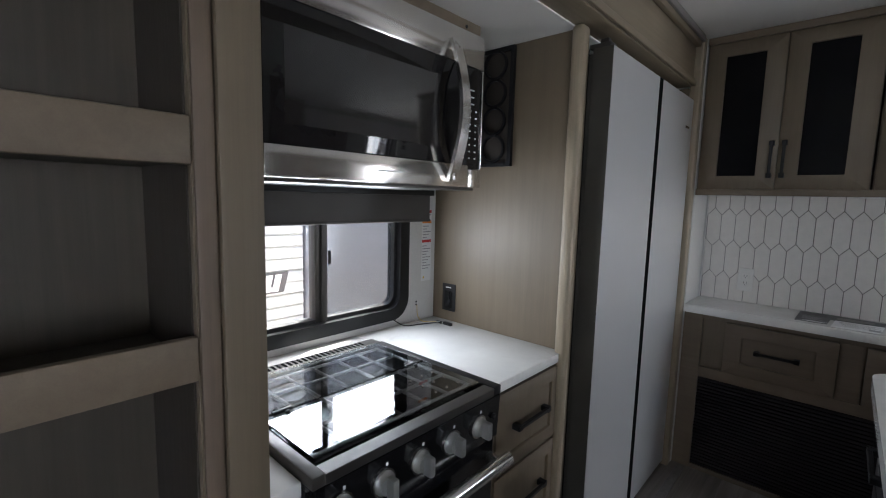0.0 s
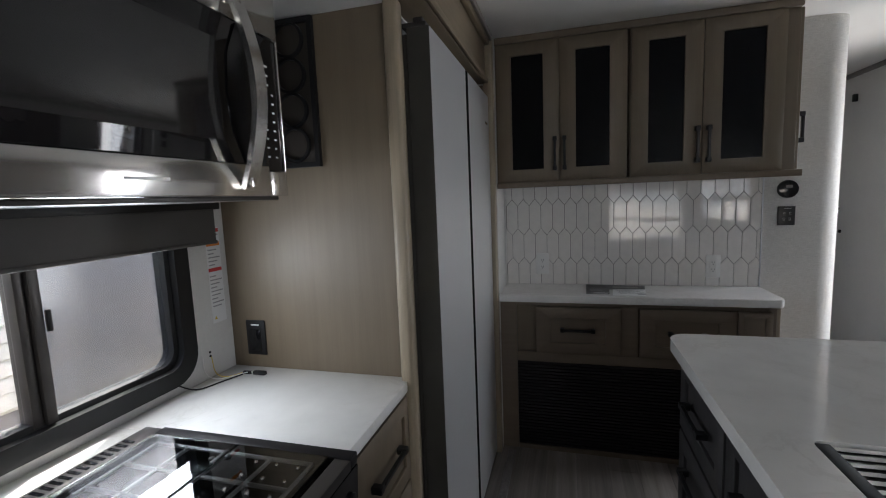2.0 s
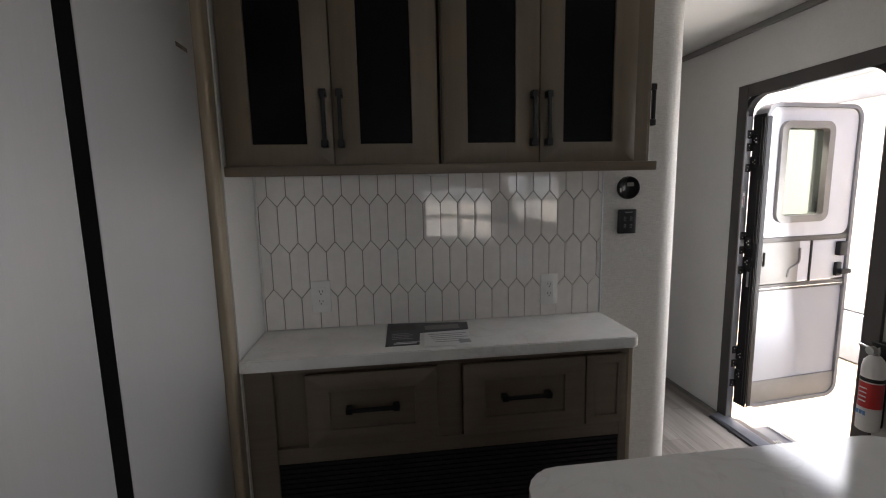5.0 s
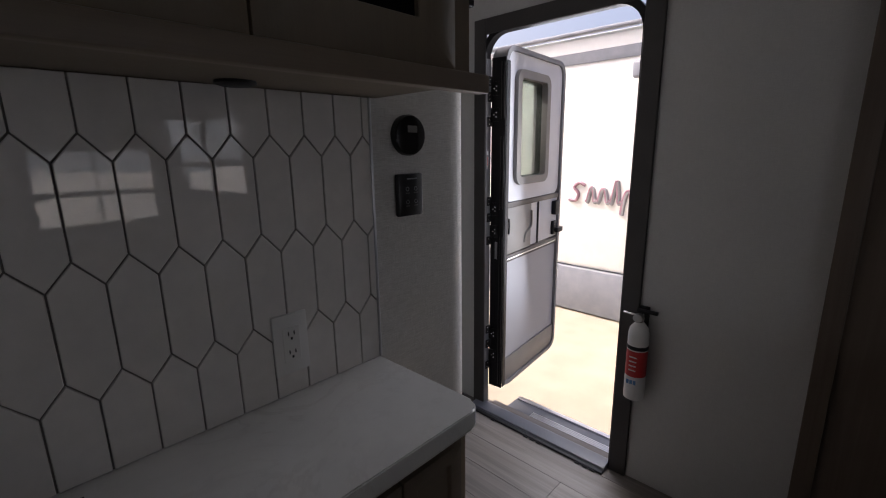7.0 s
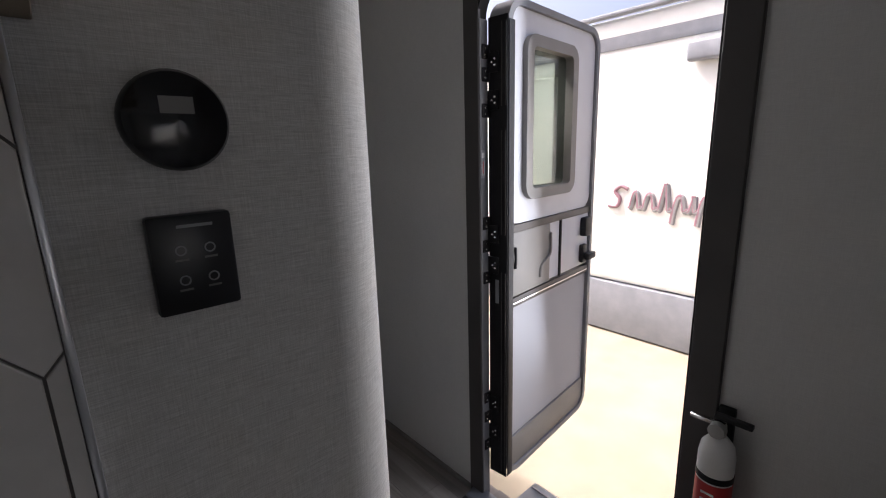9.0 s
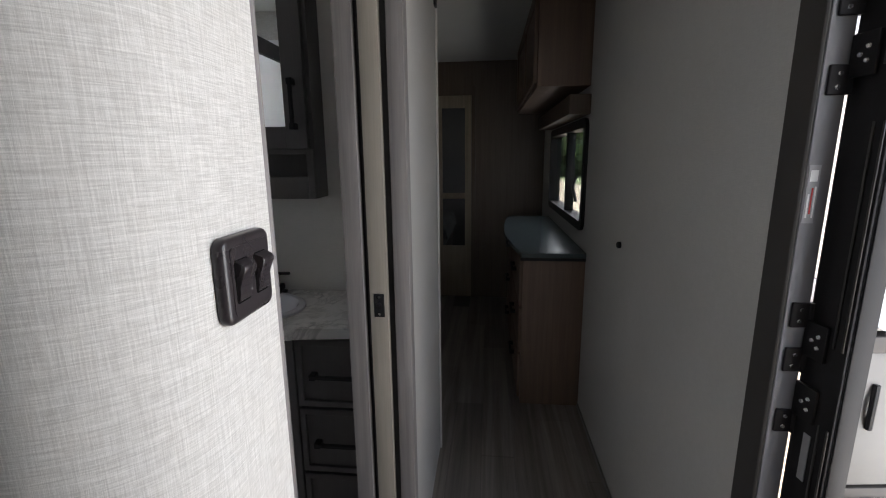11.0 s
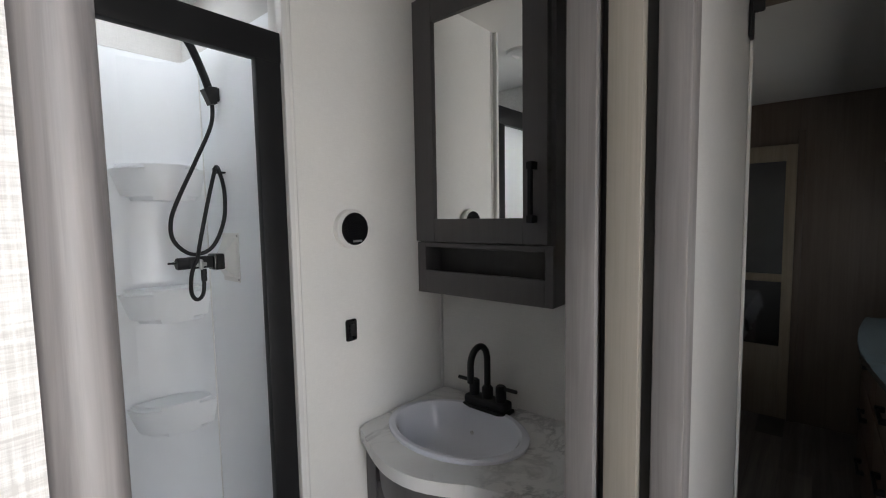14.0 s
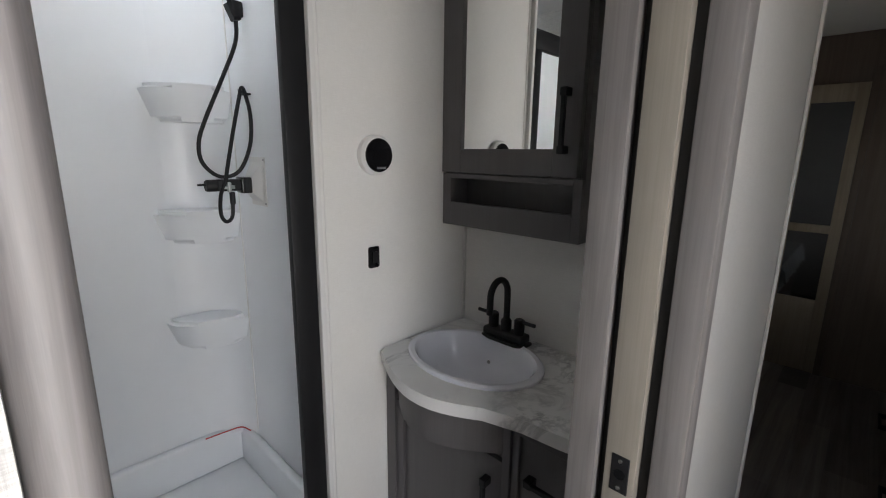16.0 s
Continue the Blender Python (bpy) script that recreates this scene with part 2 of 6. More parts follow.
def brushed(name, color, rough, axis, metal=1.0):
    k = Nodes(name)
    sc = {"y": (700, 3, 700), "z": (700, 700, 3), "x": (3, 700, 700)}[axis]
    f = k.noise(sc, 3, 0.7)
    k.link(k.ramp(f, (0.3, tuple(c * 0.95 for c in color)), (0.7, color)), k.b.inputs["Base Color"])
    k.link(k.math("ADD", k.math("MULTIPLY", f, 0.1), rough - 0.05), k.b.inputs["Roughness"])
    k.bump(f, 0.018, 0.0003)
    k.set(Metallic=metal)
    return k.m


def glass(name, color=(1, 1, 1), rough=0.0):
    k = Nodes(name)
    k.link(k.ramp(k.noise((9,) * 3, 3), (0.0, tuple(c * 0.97 for c in color)), (1.0, color)), k.b.inputs["Base Color"])
    k.set(Roughness=rough, IOR=1.45, Transmission_Weight=1.0)
    return k.m


CABINET = wood("cabinet_wood", (0.135, 0.104, 0.07), (0.158, 0.122, 0.082), "z", 0.5)
CABINET_H = wood("cabinet_wood_level", (0.145, 0.11, 0.077), (0.172, 0.132, 0.094), "x", 0.5)
CABINET_Y = wood("cabinet_wood_length", (0.19, 0.152, 0.105), (0.245, 0.197, 0.138), "y", 0.5)
TRIM = wood("trim_wood", (0.25, 0.2, 0.14), (0.34, 0.28, 0.2), "z", 0.45)
GREY_WOOD = wood("grey_jamb_wood", (0.14, 0.128, 0.124), (0.245, 0.228, 0.222), "z", 0.5)
POST_WOOD = wood("worn_post_wood", (0.085, 0.077, 0.075), (0.27, 0.25, 0.245), "z", 0.5, 2.2)
TAUPE_WOOD = wood("taupe_jamb_wood", (0.25, 0.225, 0.19), (0.31, 0.28, 0.24), "z", 0.5)
DRESSER_WOOD = wood("dresser_wood", (0.165, 0.108, 0.078), (0.235, 0.16, 0.118), "z", 0.5)
BROWN_PANEL = wood("brown_panel", (0.105, 0.075, 0.055), (0.15, 0.11, 0.08), "z", 0.5)
FLOOR_MAT = wood("vinyl_plank", (0.15, 0.135, 0.122), (0.34, 0.31, 0.285), "y", 0.42, 0.6, True)
# Lining browns are deepened; the pantry recess's shade is in the colour.
LINING = wood("shaded_lining", (0.032, 0.025, 0.02), (0.042, 0.033, 0.026), "z", 0.6)
PANTRY_IN = wood("shaded_pantry_lining", (0.05, 0.04, 0.029), (0.07, 0.057, 0.042), "z", 0.6)
BED_GLASS = glass("bedroom_tint", (0.76, 0.82, 0.83))
CHARCOAL = wood("charcoal_paint", (0.098, 0.092, 0.092), (0.113, 0.106, 0.107), "z", 0.45)
ISLAND = wood("island_paint", (0.035, 0.033, 0.034), (0.05, 0.047, 0.047), "z", 0.45)
BLACK = plain("matt_black", (0.012, 0.012, 0.013), 0.45, bump=0.2, Specular_IOR_Level=0.3)
BLACK_GLOSS = plain("gloss_black", (0.008, 0.008, 0.009), 0.12, bump=0.02)
RUBBER = plain("black_rubber", (0.02, 0.02, 0.021), 0.6)
STEEL_Y = brushed("brushed_steel", (0.78, 0.76, 0.73), 0.15, "y", 0.9)
FRIDGE_STEEL = brushed("fridge_steel", (0.6, 0.6, 0.61), 0.38, "z", 0.5)
# Sheenless near-black that paints the shade inside narrow gaps.
SHADOW_GAP = plain("shadow_black", (0.006, 0.006, 0.006), 0.9, bump=0.0, Specular_IOR_Level=0.03)
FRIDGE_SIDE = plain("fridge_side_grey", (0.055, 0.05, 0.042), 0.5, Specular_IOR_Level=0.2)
CHROME = plain("worn_chrome", (0.75, 0.74, 0.72), 0.2, 1.0, 0.05)
KNOB = plain("knob_grey", (0.34, 0.34, 0.33), 0.35, 0.6)
QUARTZ = marble("pale_counter", (0.78, 0.77, 0.745), (0.5, 0.47, 0.44), 0.1, 5.0, 0.28, 0.04)
VANITY_TOP = marble("veined_vanity_top", (0.76, 0.755, 0.745), (0.3, 0.3, 0.31), 0.25, 4.5, 0.8, 0.06)
CERAMIC = plain("white_sink", (0.78, 0.79, 0.85), 0.15, bump=0.0, vary=0.02)
TILE = plain("glazed_tile", (0.74, 0.71, 0.68), 0.03, vary=0.04, size=30, bump=0.02, fine=30)
GROUT = plain("grout", (0.17, 0.155, 0.145), 0.85, bump=0.5)
WALL = weave("woven_wallcovering", (0.46, 0.447, 0.424), (0.69, 0.677, 0.65))
WALL_GREY = weave("pale_wallboard", (0.56, 0.55, 0.535), (0.64, 0.63, 0.61))
BATH_WALL = weave("bath_wallboard", (0.74, 0.73, 0.705), (0.81, 0.8, 0.775))
CEILING = plain("ceiling_panel", (0.72, 0.71, 0.69), 0.7, vary=0.04, size=2)
GELCOAT = plain("shower_gelcoat", (0.8, 0.82, 0.84), 0.3, vary=0.02, size=3, bump=0.02)
DARK_GLASS = plain("dark_glass", (0.014, 0.013, 0.014), 0.05, bump=0.0)
MESH_GLASS = plain("mesh_window_glass", (0.022, 0.02, 0.02), 0.06, vary=0.1, size=5, bump=0.0, Specular_IOR_Level=0.8)
CABINET_GLASS = plain("tinted_cabinet_glass", (0.004, 0.004, 0.005), 0.2, bump=0.0, Specular_IOR_Level=0.12)
CLEAR = glass("window_glass", (0.96, 0.97, 0.97))
LID_GLASS = glass("cooktop_lid_glass", (0.55, 0.57, 0.58))
LID_GLASS.node_tree.nodes["Principled BSDF"].inputs["IOR"].default_value = 1.62
TINT = glass("green_tinted_glass", (0.27, 0.33, 0.285))
SCREEN_GLASS = glass("screened_glass", (0.4, 0.43, 0.45), 0.15)
SKY_DOME = glass("dome_acrylic", (0.55, 0.57, 0.58), 0.4)
SMOKED_MIRROR = plain("smoked_mirror", (0.22, 0.22, 0.22), 0.05, 1.0, 0.05, bump=0.0)
MIRROR = plain("mirror_silver", (0.9, 0.91, 0.9), 0.015, 1.0, 0.01, bump=0.0)
DOOR_WHITE = plain("door_panel_white", (0.55, 0.56, 0.6), 0.45, vary=0.04)
DOOR_GREY = plain("door_trim_grey", (0.2, 0.19, 0.18), 0.5)
SILL_GREY = plain("sill_slate", (0.15, 0.155, 0.175), 0.35, vary=0.1)
SILL_RUBBER = plain("sill_brown_rubber", (0.16, 0.14, 0.13), 0.6, bump=0.5)
ALU_BRIGHT = brushed("bright_aluminium", (0.72, 0.73, 0.75), 0.3, "y", 0.8)
DOOR_MESH = plain("door_screen", (0.34, 0.35, 0.38), 0.6, vary=0.05, size=900, bump=0.4)
ALU_DARK = plain("dark_aluminium", (0.06, 0.055, 0.052), 0.4, 0.5)
DOOR_FRAME = plain("brown_door_frame", (0.055, 0.049, 0.047), 0.5)
JAMB_GREY = plain("jamb_grey", (0.2, 0.2, 0.21), 0.5, Specular_IOR_Level=0.25)
LEAF_EDGE = plain("leaf_edge_black", (0.014, 0.013, 0.014), 0.5, Specular_IOR_Level=0.2)
PLASTIC_WHITE = plain("white_plastic", (0.72, 0.71, 0.69), 0.35, vary=0.03)
PLASTIC_BLACK = plain("black_plastic", (0.016, 0.016, 0.018), 0.3)
SWITCH = plain("switch_plum_black", (0.03, 0.025, 0.027), 0.28, vary=0.05)
PAPER = plain("paper_white", (0.7, 0.7, 0.7), 0.5, vary=0.03)
INK = plain("ink_dark", (0.04, 0.038, 0.045), 0.4)
INK_GREY = plain("ink_grey", (0.3, 0.3, 0.31), 0.5)
RED = plain("label_red", (0.5, 0.03, 0.03), 0.4)
INK_PLUM = plain("logo_plum", (0.32, 0.18, 0.22), 0.5)
ORANGE = plain("label_orange", (0.75, 0.22, 0.02), 0.4)
BLUE = plain("label_blue", (0.1, 0.25, 0.5), 0.4)
YELLOW = plain("wire_yellow", (0.6, 0.42, 0.04), 0.4)
SHADE_CLOTH = plain("shade_cloth", (0.075, 0.07, 0.066), 0.8, bump=0.4)
# Dark laminate whose teal cast paints in the window's reflection.
DRESSER_TOP = plain("reflection_teal_laminate", (0.085, 0.11, 0.115), 0.25)
LINEN = plain("white_linen", (0.7, 0.71, 0.7), 0.85, bump=0.5)
GRILLE = plain("louvre_black", (0.013, 0.011, 0.012), 0.6, Specular_IOR_Level=0.25)
CONCRETE = plain("pale_ground", (0.29, 0.252, 0.192), 0.9, vary=0.13, size=2.6, bump=0.6, fine=90)
SIDING = plain("trailer_siding", (0.78, 0.78, 0.76), 0.4, vary=0.03)
# White siding at a lower tone; the trailer's shaded side is in the colour.
SIDING_SHADE = plain("shaded_corrugated_siding", (0.44, 0.46, 0.455), 0.45, vary=0.04)
LOGO_GREY = plain("logo_grey", (0.09, 0.09, 0.095), 0.5)
SIDING_GREY = plain("trailer_grey", (0.21, 0.22, 0.25), 0.5)
GRASS = plain("grass", (0.08, 0.12, 0.04), 0.9, vary=0.3, size=8, bump=0.8)

# ---------- the large structure ----------
CEIL, EAST, KITCH, REAR, BOW = 2.27, 2.29, -0.94, -3.4, 6.78

solo("ground", boxes(((-60, 60), (-60, 60), (-1.0, -0.86))), CONCRETE, "pale sandy concrete lot outside", "ground", "structure", False)
floor = solo("floor", boxes(((-0.98, 2.36), (REAR - 0.05, BOW + 0.05), (-0.06, 0.026))), GROUT, "subfloor under grey vinyl planks", "floor", "structure", False)
# Opening and dome over the shower are added, out of view, to brighten the bath.
def ceiling_mesh():
    bm = bmesh.new()
    for x, y in (((-0.4, 2.4), (REAR - 0.05, 3.16)), ((-0.4, 2.4), (3.46, BOW + 0.05)), ((-0.4, 0.0), (3.16, 3.46)), ((0.36, 2.4), (3.16, 3.46))):
        box(bm, x, y, (CEIL, CEIL + 0.05))
    return bm


solo("ceiling", ceiling_mesh(), CEILING, "white ceiling panel with an added light opening", "ceiling", "structure", False)
solo("skylight_dome", lathe(bmesh.new(), [(0.26, 0.051), (0.25, 0.1), (0.2, 0.15), (0.1, 0.18), (0.0, 0.185)], (0.18, 3.31, CEIL), "z", 24), SKY_DOME, "unseen translucent dome added over the shower for light", "skylight")
# Roof is out of view, added to throw shade over the entry side.
solo("roof", boxes(((-0.42, 2.42), (REAR - 0.1, 2.6), (CEIL + 0.3, 2.85)), ((-0.42, 2.42), (3.75, BOW + 0.1), (CEIL + 0.3, 2.85)), ((0.75, 2.42), (2.6, 3.75), (CEIL + 0.3, 2.85)), ((2.372, 2.42), (REAR, BOW), (CEIL, CEIL + 0.3))), CEILING, "unseen white coach roof added to cast shade outside", "roof", "structure", False)
solo("slide_ceiling", boxes(((-1.0, -0.3), (-0.9, 2.75), (2.025, 2.065))), CEILING, "white lower ceiling of the kitchen slide-out", "ceiling", "structure", False)
solo("wall_east", wall_with_holes("x", EAST, EAST + 0.025, (REAR, BOW), (0, CEIL), [(2.535, 3.272, 0.0, 1.925), (4.93, 6.2, 1.04, 1.58), (-2.6, -0.6, 0.95, 1.75)]), WALL_GREY, "pale grey wallboard exterior wall", "wall", "structure", False)
solo("wall_kitchen", wall_with_holes("x", KITCH - 0.06, KITCH, (-0.9, 2.75), (0, 2.07), [(0.36, 1.085, 0.96, 1.5)]), WALL_GREY, "white wallboard behind the stove", "wall", "structure", False)
solo("wall_rear", wall_with_holes("y", REAR - 0.07, REAR, (-1.0, 2.36), (0, CEIL), [(0.95, 2.22, 0.5, 1.46)]), WALL_GREY, "pale rear wall", "wall", "structure", False)
solo("wall_bow", boxes(((-0.4, 2.36), (BOW, BOW + 0.06), (0, CEIL))), BROWN_PANEL, "brown wood-look panelled front bedroom wall", "wall", "structure", False)
solo("wall_slide_far", boxes(((-1.0, -0.3), (2.387, 2.75), (0, CEIL))), CABINET, "tan far end wall of the slide-out", "wall", "structure", False)
solo("roof_slide", boxes(((-1.02, -0.312), (-0.96, 2.75), (2.066, 2.4))), CEILING, "roof of the slide-out", "roof", "structure", False)
solo("wall_slide_end", boxes(((-1.0, -0.25), (-0.96, -0.9), (0, CEIL))), CABINET, "tan end wall of the slide-out", "wall", "structure", False)
solo("wall_west", boxes(((-0.35, -0.29), (REAR, -0.9), (0, CEIL)), ((-0.4, -0.3), (2.75, BOW), (0, CEIL))), WALL_GREY, "pale grey off-door side wall", "wall", "structure", False)

# partition between kitchen and bath, with a rounded end, and the pocket wall of the bath
arc = [(1.435 + 0.12 * math.sin(radians(a)), 2.82 - 0.12 * math.cos(radians(a))) for a in range(0, 91, 6)]
bm = prism(bmesh.new(), [(-0.31, 2.70)] + arc + [(1.555, 2.9025), (1.505, 2.9025), (1.505, 2.82), (1.435, 2.76), (-0.31, 2.76)], "z", 0, CEIL)
solo("wall_partition", bm, WALL, "off-white woven wallcovering partition with rounded end", "wall", "structure")
solo("wall_pocket", boxes(((1.435, 1.475), (2.76, 2.86), (0, CEIL))), BATH_WALL, "inner skin of the pocket door wall", "wall", "structure", False)
arc = [(1.475 + 0.08 * math.cos(radians(a)), 4.40 + 0.08 * math.sin(radians(a))) for a in range(0, 91, 6)]
bm = prism(bmesh.new(), [(1.445, 3.53), (1.555, 3.53)] + arc + [(1.445, 4.48)], "z", 0, CEIL)
solo("wall_corridor", bm, WALL_GREY, "white corridor wall with rounded end", "wall", "structure")
solo("wall_vanity", boxes(((0.60, 1.445), (4.10, 4.16), (0, CEIL))), BATH_WALL, "white wall behind the vanity", "wall", "structure", False)
solo("wall_bath_side", boxes(((0.60, 0.675), (3.512, 4.10), (0, CEIL))), BATH_WALL, "white textured bath side wall", "wall", "structure", False)
solo("wall_bedroom", boxes(((-0.3, 1.445), (4.42, 4.48), (0, CEIL))), WALL_GREY, "bedroom side of the bath wall", "wall", "structure", False)
solo("trim_bath_corner", boxes(((0.664, 0.692), (3.4955, 3.5118), (0, CEIL)), ((0.675, 0.679), (3.526, 3.53), (0, CEIL - 0.002)), ((0.675, 0.683), (4.088, 4.0998), (0.9, 1.3)), r=0.002, seg=1), PLASTIC_WHITE, "white corner trim strips of the bath", "trim", "structure")

# bedroom header and door gear
solo("header_bedroom", boxes(((1.555, EAST - 0.002), (4.34, 4.42), (2.085, CEIL - 0.002)), r=0.004, seg=1), BROWN_PANEL, "dark wood header over the bedroom opening", "trim", "structure")
solo("door_bracket", boxes(((1.556, 1.566), (4.325, 4.37), (1.99, 2.075)), ((1.556, 1.59), (4.33, 4.345), (2.05, 2.085)), r=0.003), BLACK, "black sliding-door bracket under the header", "bracket")
bm = boxes(((EAST - 0.02, EAST - 0.001), (0.9, 2.47), (CEIL - 0.035, CEIL - 0.001)), ((EAST - 0.02, EAST - 0.001), (2.47, 4.34), (CEIL - 0.035, CEIL - 0.001)), r=0.004, seg=1)
solo("trim_ceiling", bm, DOOR_GREY, "grey-brown trim strip along the ceiling", "trim", "structure")
solo("baseboard", boxes(((EAST - 0.01, EAST - 0.0005), (3.32, 4.8), (0.0, 0.05)), r=0.003, seg=1), DOOR_GREY, "thin dark strip at the foot of the wall", "baseboard", "structure")

# beam over the slide-out
bm = boxes(((-0.31, -0.20), (-0.9, 2.337), (2.03, CEIL - 0.001)), ((-0.2, -0.175), (-0.9, 2.337), (2.215, CEIL - 0.002)), ((-0.2, -0.185), (-0.9, 2.337), (2.032, 2.06)), r=0.006)
solo("beam_slide", bm, CABINET_Y, "tan wood fascia beam of the kitchen slide-out", "trim", "structure")
solo("trim_slide", boxes(((-0.174, -0.16), (-0.9, 2.337), (2.235, CEIL - 0.004)), r=0.004), DOOR_GREY, "dark gasket strip along the slide-out beam", "trim", "structure")
solo("trim_floor", boxes(((-0.13, -0.09), (-0.9, 2.38), (0.0005, 0.038)), r=0.003, seg=1), GREY_WOOD, "wood threshold strip of the slide-out floor", "trim", "structure")

# ---------- kitchen: pantry ----------
pan = thing("pantry", (-0.5, -0.3, 0), "open tan wood pantry shelving with lipped shelves", "pantry")
part("side_panel", boxes(((-0.938, -0.30), (0.066, 0.166), (0.0, 2.024)), r=0.001, seg=1), CABINET, pan)
part("front_post", boxes(((-0.2998, -0.282), (0.101, 0.171), (0.0, 2.028)), r=0.004), CABINET, pan, "tan wood front post")
part("inner_post", boxes(((-0.2996, -0.29), (0.068, 0.0995), (0.0, 2.024)), r=0.004), BROWN_PANEL, pan, "dark brown inner stile")
part("far_post", boxes(((-0.36, -0.282), (-0.88, -0.80), (0.0, 2.024)), r=0.004), TRIM, pan)
# Thin dark sheet over the tan side paints the shade inside.
part("side_lining", boxes(((-0.5445, -0.3122), (0.0625, 0.0655), (0.0, 2.024))), LINING, pan, "dark brown side lining, recess shade in its colour")
part("back_panel", boxes(((-0.56, -0.545), (-0.88, 0.0655), (0.0, 2.024))), PANTRY_IN, pan, "brown back panel, darkened for the recess's shade")
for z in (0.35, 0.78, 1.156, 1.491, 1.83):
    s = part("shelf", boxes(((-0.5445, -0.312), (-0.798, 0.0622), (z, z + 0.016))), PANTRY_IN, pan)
    part("shelf_lip", boxes(((-0.311, -0.293), (-0.80, 0.0658), (z - 0.004, z + 0.068)), r=0.004), CABINET_H, s, "tan wood shelf lip")

# ---------- kitchen: counter, base units, stove ----------
TOP = 0.907
kc = thing("kitchen_counter", (-0.6, 0.7, TOP - 0.034), "white laminate counter round the stove", "counter")
part("side_top", boxes(((-0.939, -0.283), (0.838, 1.2735), (TOP - 0.034, TOP)), r=0.004), QUARTZ, kc)
part("narrow_top", boxes(((-0.939, -0.283), (0.1665, 0.232), (TOP - 0.034, TOP)), r=0.004), QUARTZ, kc)
part("rear_top", boxes(((-0.939, -0.835), (0.2325, 0.8375), (TOP - 0.034, TOP)), r=0.002), QUARTZ, kc)
unit = thing("drawer_cabinet", (-0.6, 1.05, 0), "tan wood base cabinet with two drawers under the counter", "cabinet")
part("body", boxes(((-0.93, -0.305), (0.845, 1.272), (0.0, TOP - 0.035))), CABINET, unit)
part("side_stile", boxes(((-0.3048, -0.290), (0.846, 0.872), (0.08, TOP - 0.037)), r=0.001, seg=1), CABINET, unit)
for z in ((0.597, 0.862), (0.32, 0.588), (0.06, 0.311)):
    d = shaker(unit, "x+", -0.3045, (0.876, 1.262), z, CABINET, name="drawer_front", stile=0.055, rails=0.05)
    bar_handle(d, "x+", -0.29, 1.065, (z[0] + z[1]) / 2 + 0.005, 0.2, False, BLACK)

stove = thing("gas_range", (-0.5, 0.53, 0), "black gas range with folding glass lid and grey knobs", "stove")
part("body", boxes(((-0.80, -0.285), (0.236, 0.834), (0.06, 0.885)), r=0.004), BLACK, stove)
part("cooktop", boxes(((-0.775, -0.262), (0.236, 0.834), (0.885, 0.9)), r=0.002), BLACK_GLOSS, stove, "glossy black cooktop tray")
for y0, y1 in ((0.805, 0.836), (0.234, 0.262)):
    part("side_rail", boxes(((-0.775, -0.25), (y0, y1), (0.9, 0.926)), r=0.003), LEAF_EDGE if y0 > 0.5 else ALU_DARK, stove, "metal side rail")
part("front_rail", boxes(((-0.288, -0.25), (0.2625, 0.8045), (0.9, 0.923)), r=0.0015, seg=1), ALU_DARK, stove, "dark metal front rail")
part("rear_vent", boxes(((-0.832, -0.776), (0.236, 0.834), (0.9, 0.922)), r=0.003), ALU_DARK, stove, "dark rear vent strip")
for i in range(1, 30):
    y = 0.262 + i * 0.0172
    part("vent_slot", boxes(((-0.822, -0.79), (y, y + 0.008), (0.9215, 0.9235))), BLACK_GLOSS, stove)
part("vent_trim", boxes(((-0.7755, -0.762), (0.263, 0.804), (0.9, 0.925)), r=0.002), CHROME, stove, "bright strip before the vent")
for x0, x1, nm in ((-0.76, -0.53, "rear_lid"), (-0.524, -0.30, "front_lid")):
    lid = part(nm, boxes(((x0, x1), (0.268, 0.80), (0.924, 0.929)), r=0.0015, seg=1), LID_GLASS, stove, "tinted glass lid leaf")
for y in (0.32, 0.745):
    bm = boxes(((-0.532, -0.522), (y - 0.025, y + 0.025), (0.929, 0.935)), r=0.002)
    for s in (-1, 1):
        lathe(bm, [(0.006, 0.0), (0.006, 0.004), (0.003, 0.006)], (-0.527 + 0.014 * s, y + 0.008 * s, 0.929), "z", 12)
    part("lid_hinge", bm, BLACK, stove, "black lid hinge")
bm = bmesh.new()
for x in (-0.74, -0.65, -0.54, -0.43, -0.33):
    tube(bm, [(x, 0.285, 0.912), (x, 0.785, 0.912)], 0.0045, 6)
for y in (0.285, 0.36, 0.44, 0.53, 0.62, 0.70, 0.785):
    tube(bm, [(-0.74, y, 0.912), (-0.33, y, 0.912)], 0.0045, 6)
part("grate", bm, KNOB, stove, "grey cast grate under the glass")
for x, y in ((-0.64, 0.40), (-0.64, 0.67), (-0.42, 0.53)):
    part("burner", lathe(bmesh.new(), [(0.045, 0.0), (0.045, 0.006), (0.03, 0.009), (0.0, 0.009)], (x, y, 0.899), "z", 20), BLACK, stove)
for i in range(9):
    y = 0.66 + (i % 3) * 0.045
    x = -0.34 - (i // 3) * 0.05
    part("rivet", lathe(bmesh.new(), [(0.004, 0), (0.003, 0.003)], (x, y, 0.929), "z", 8), CHROME, stove)
part("control_panel", prism(bmesh.new(), [(-0.2849, 0.775), (-0.255, 0.775), (-0.248, 0.9), (-0.2849, 0.9)], "y", 0.24, 0.83), BLACK_GLOSS, stove, "glossy black control panel")
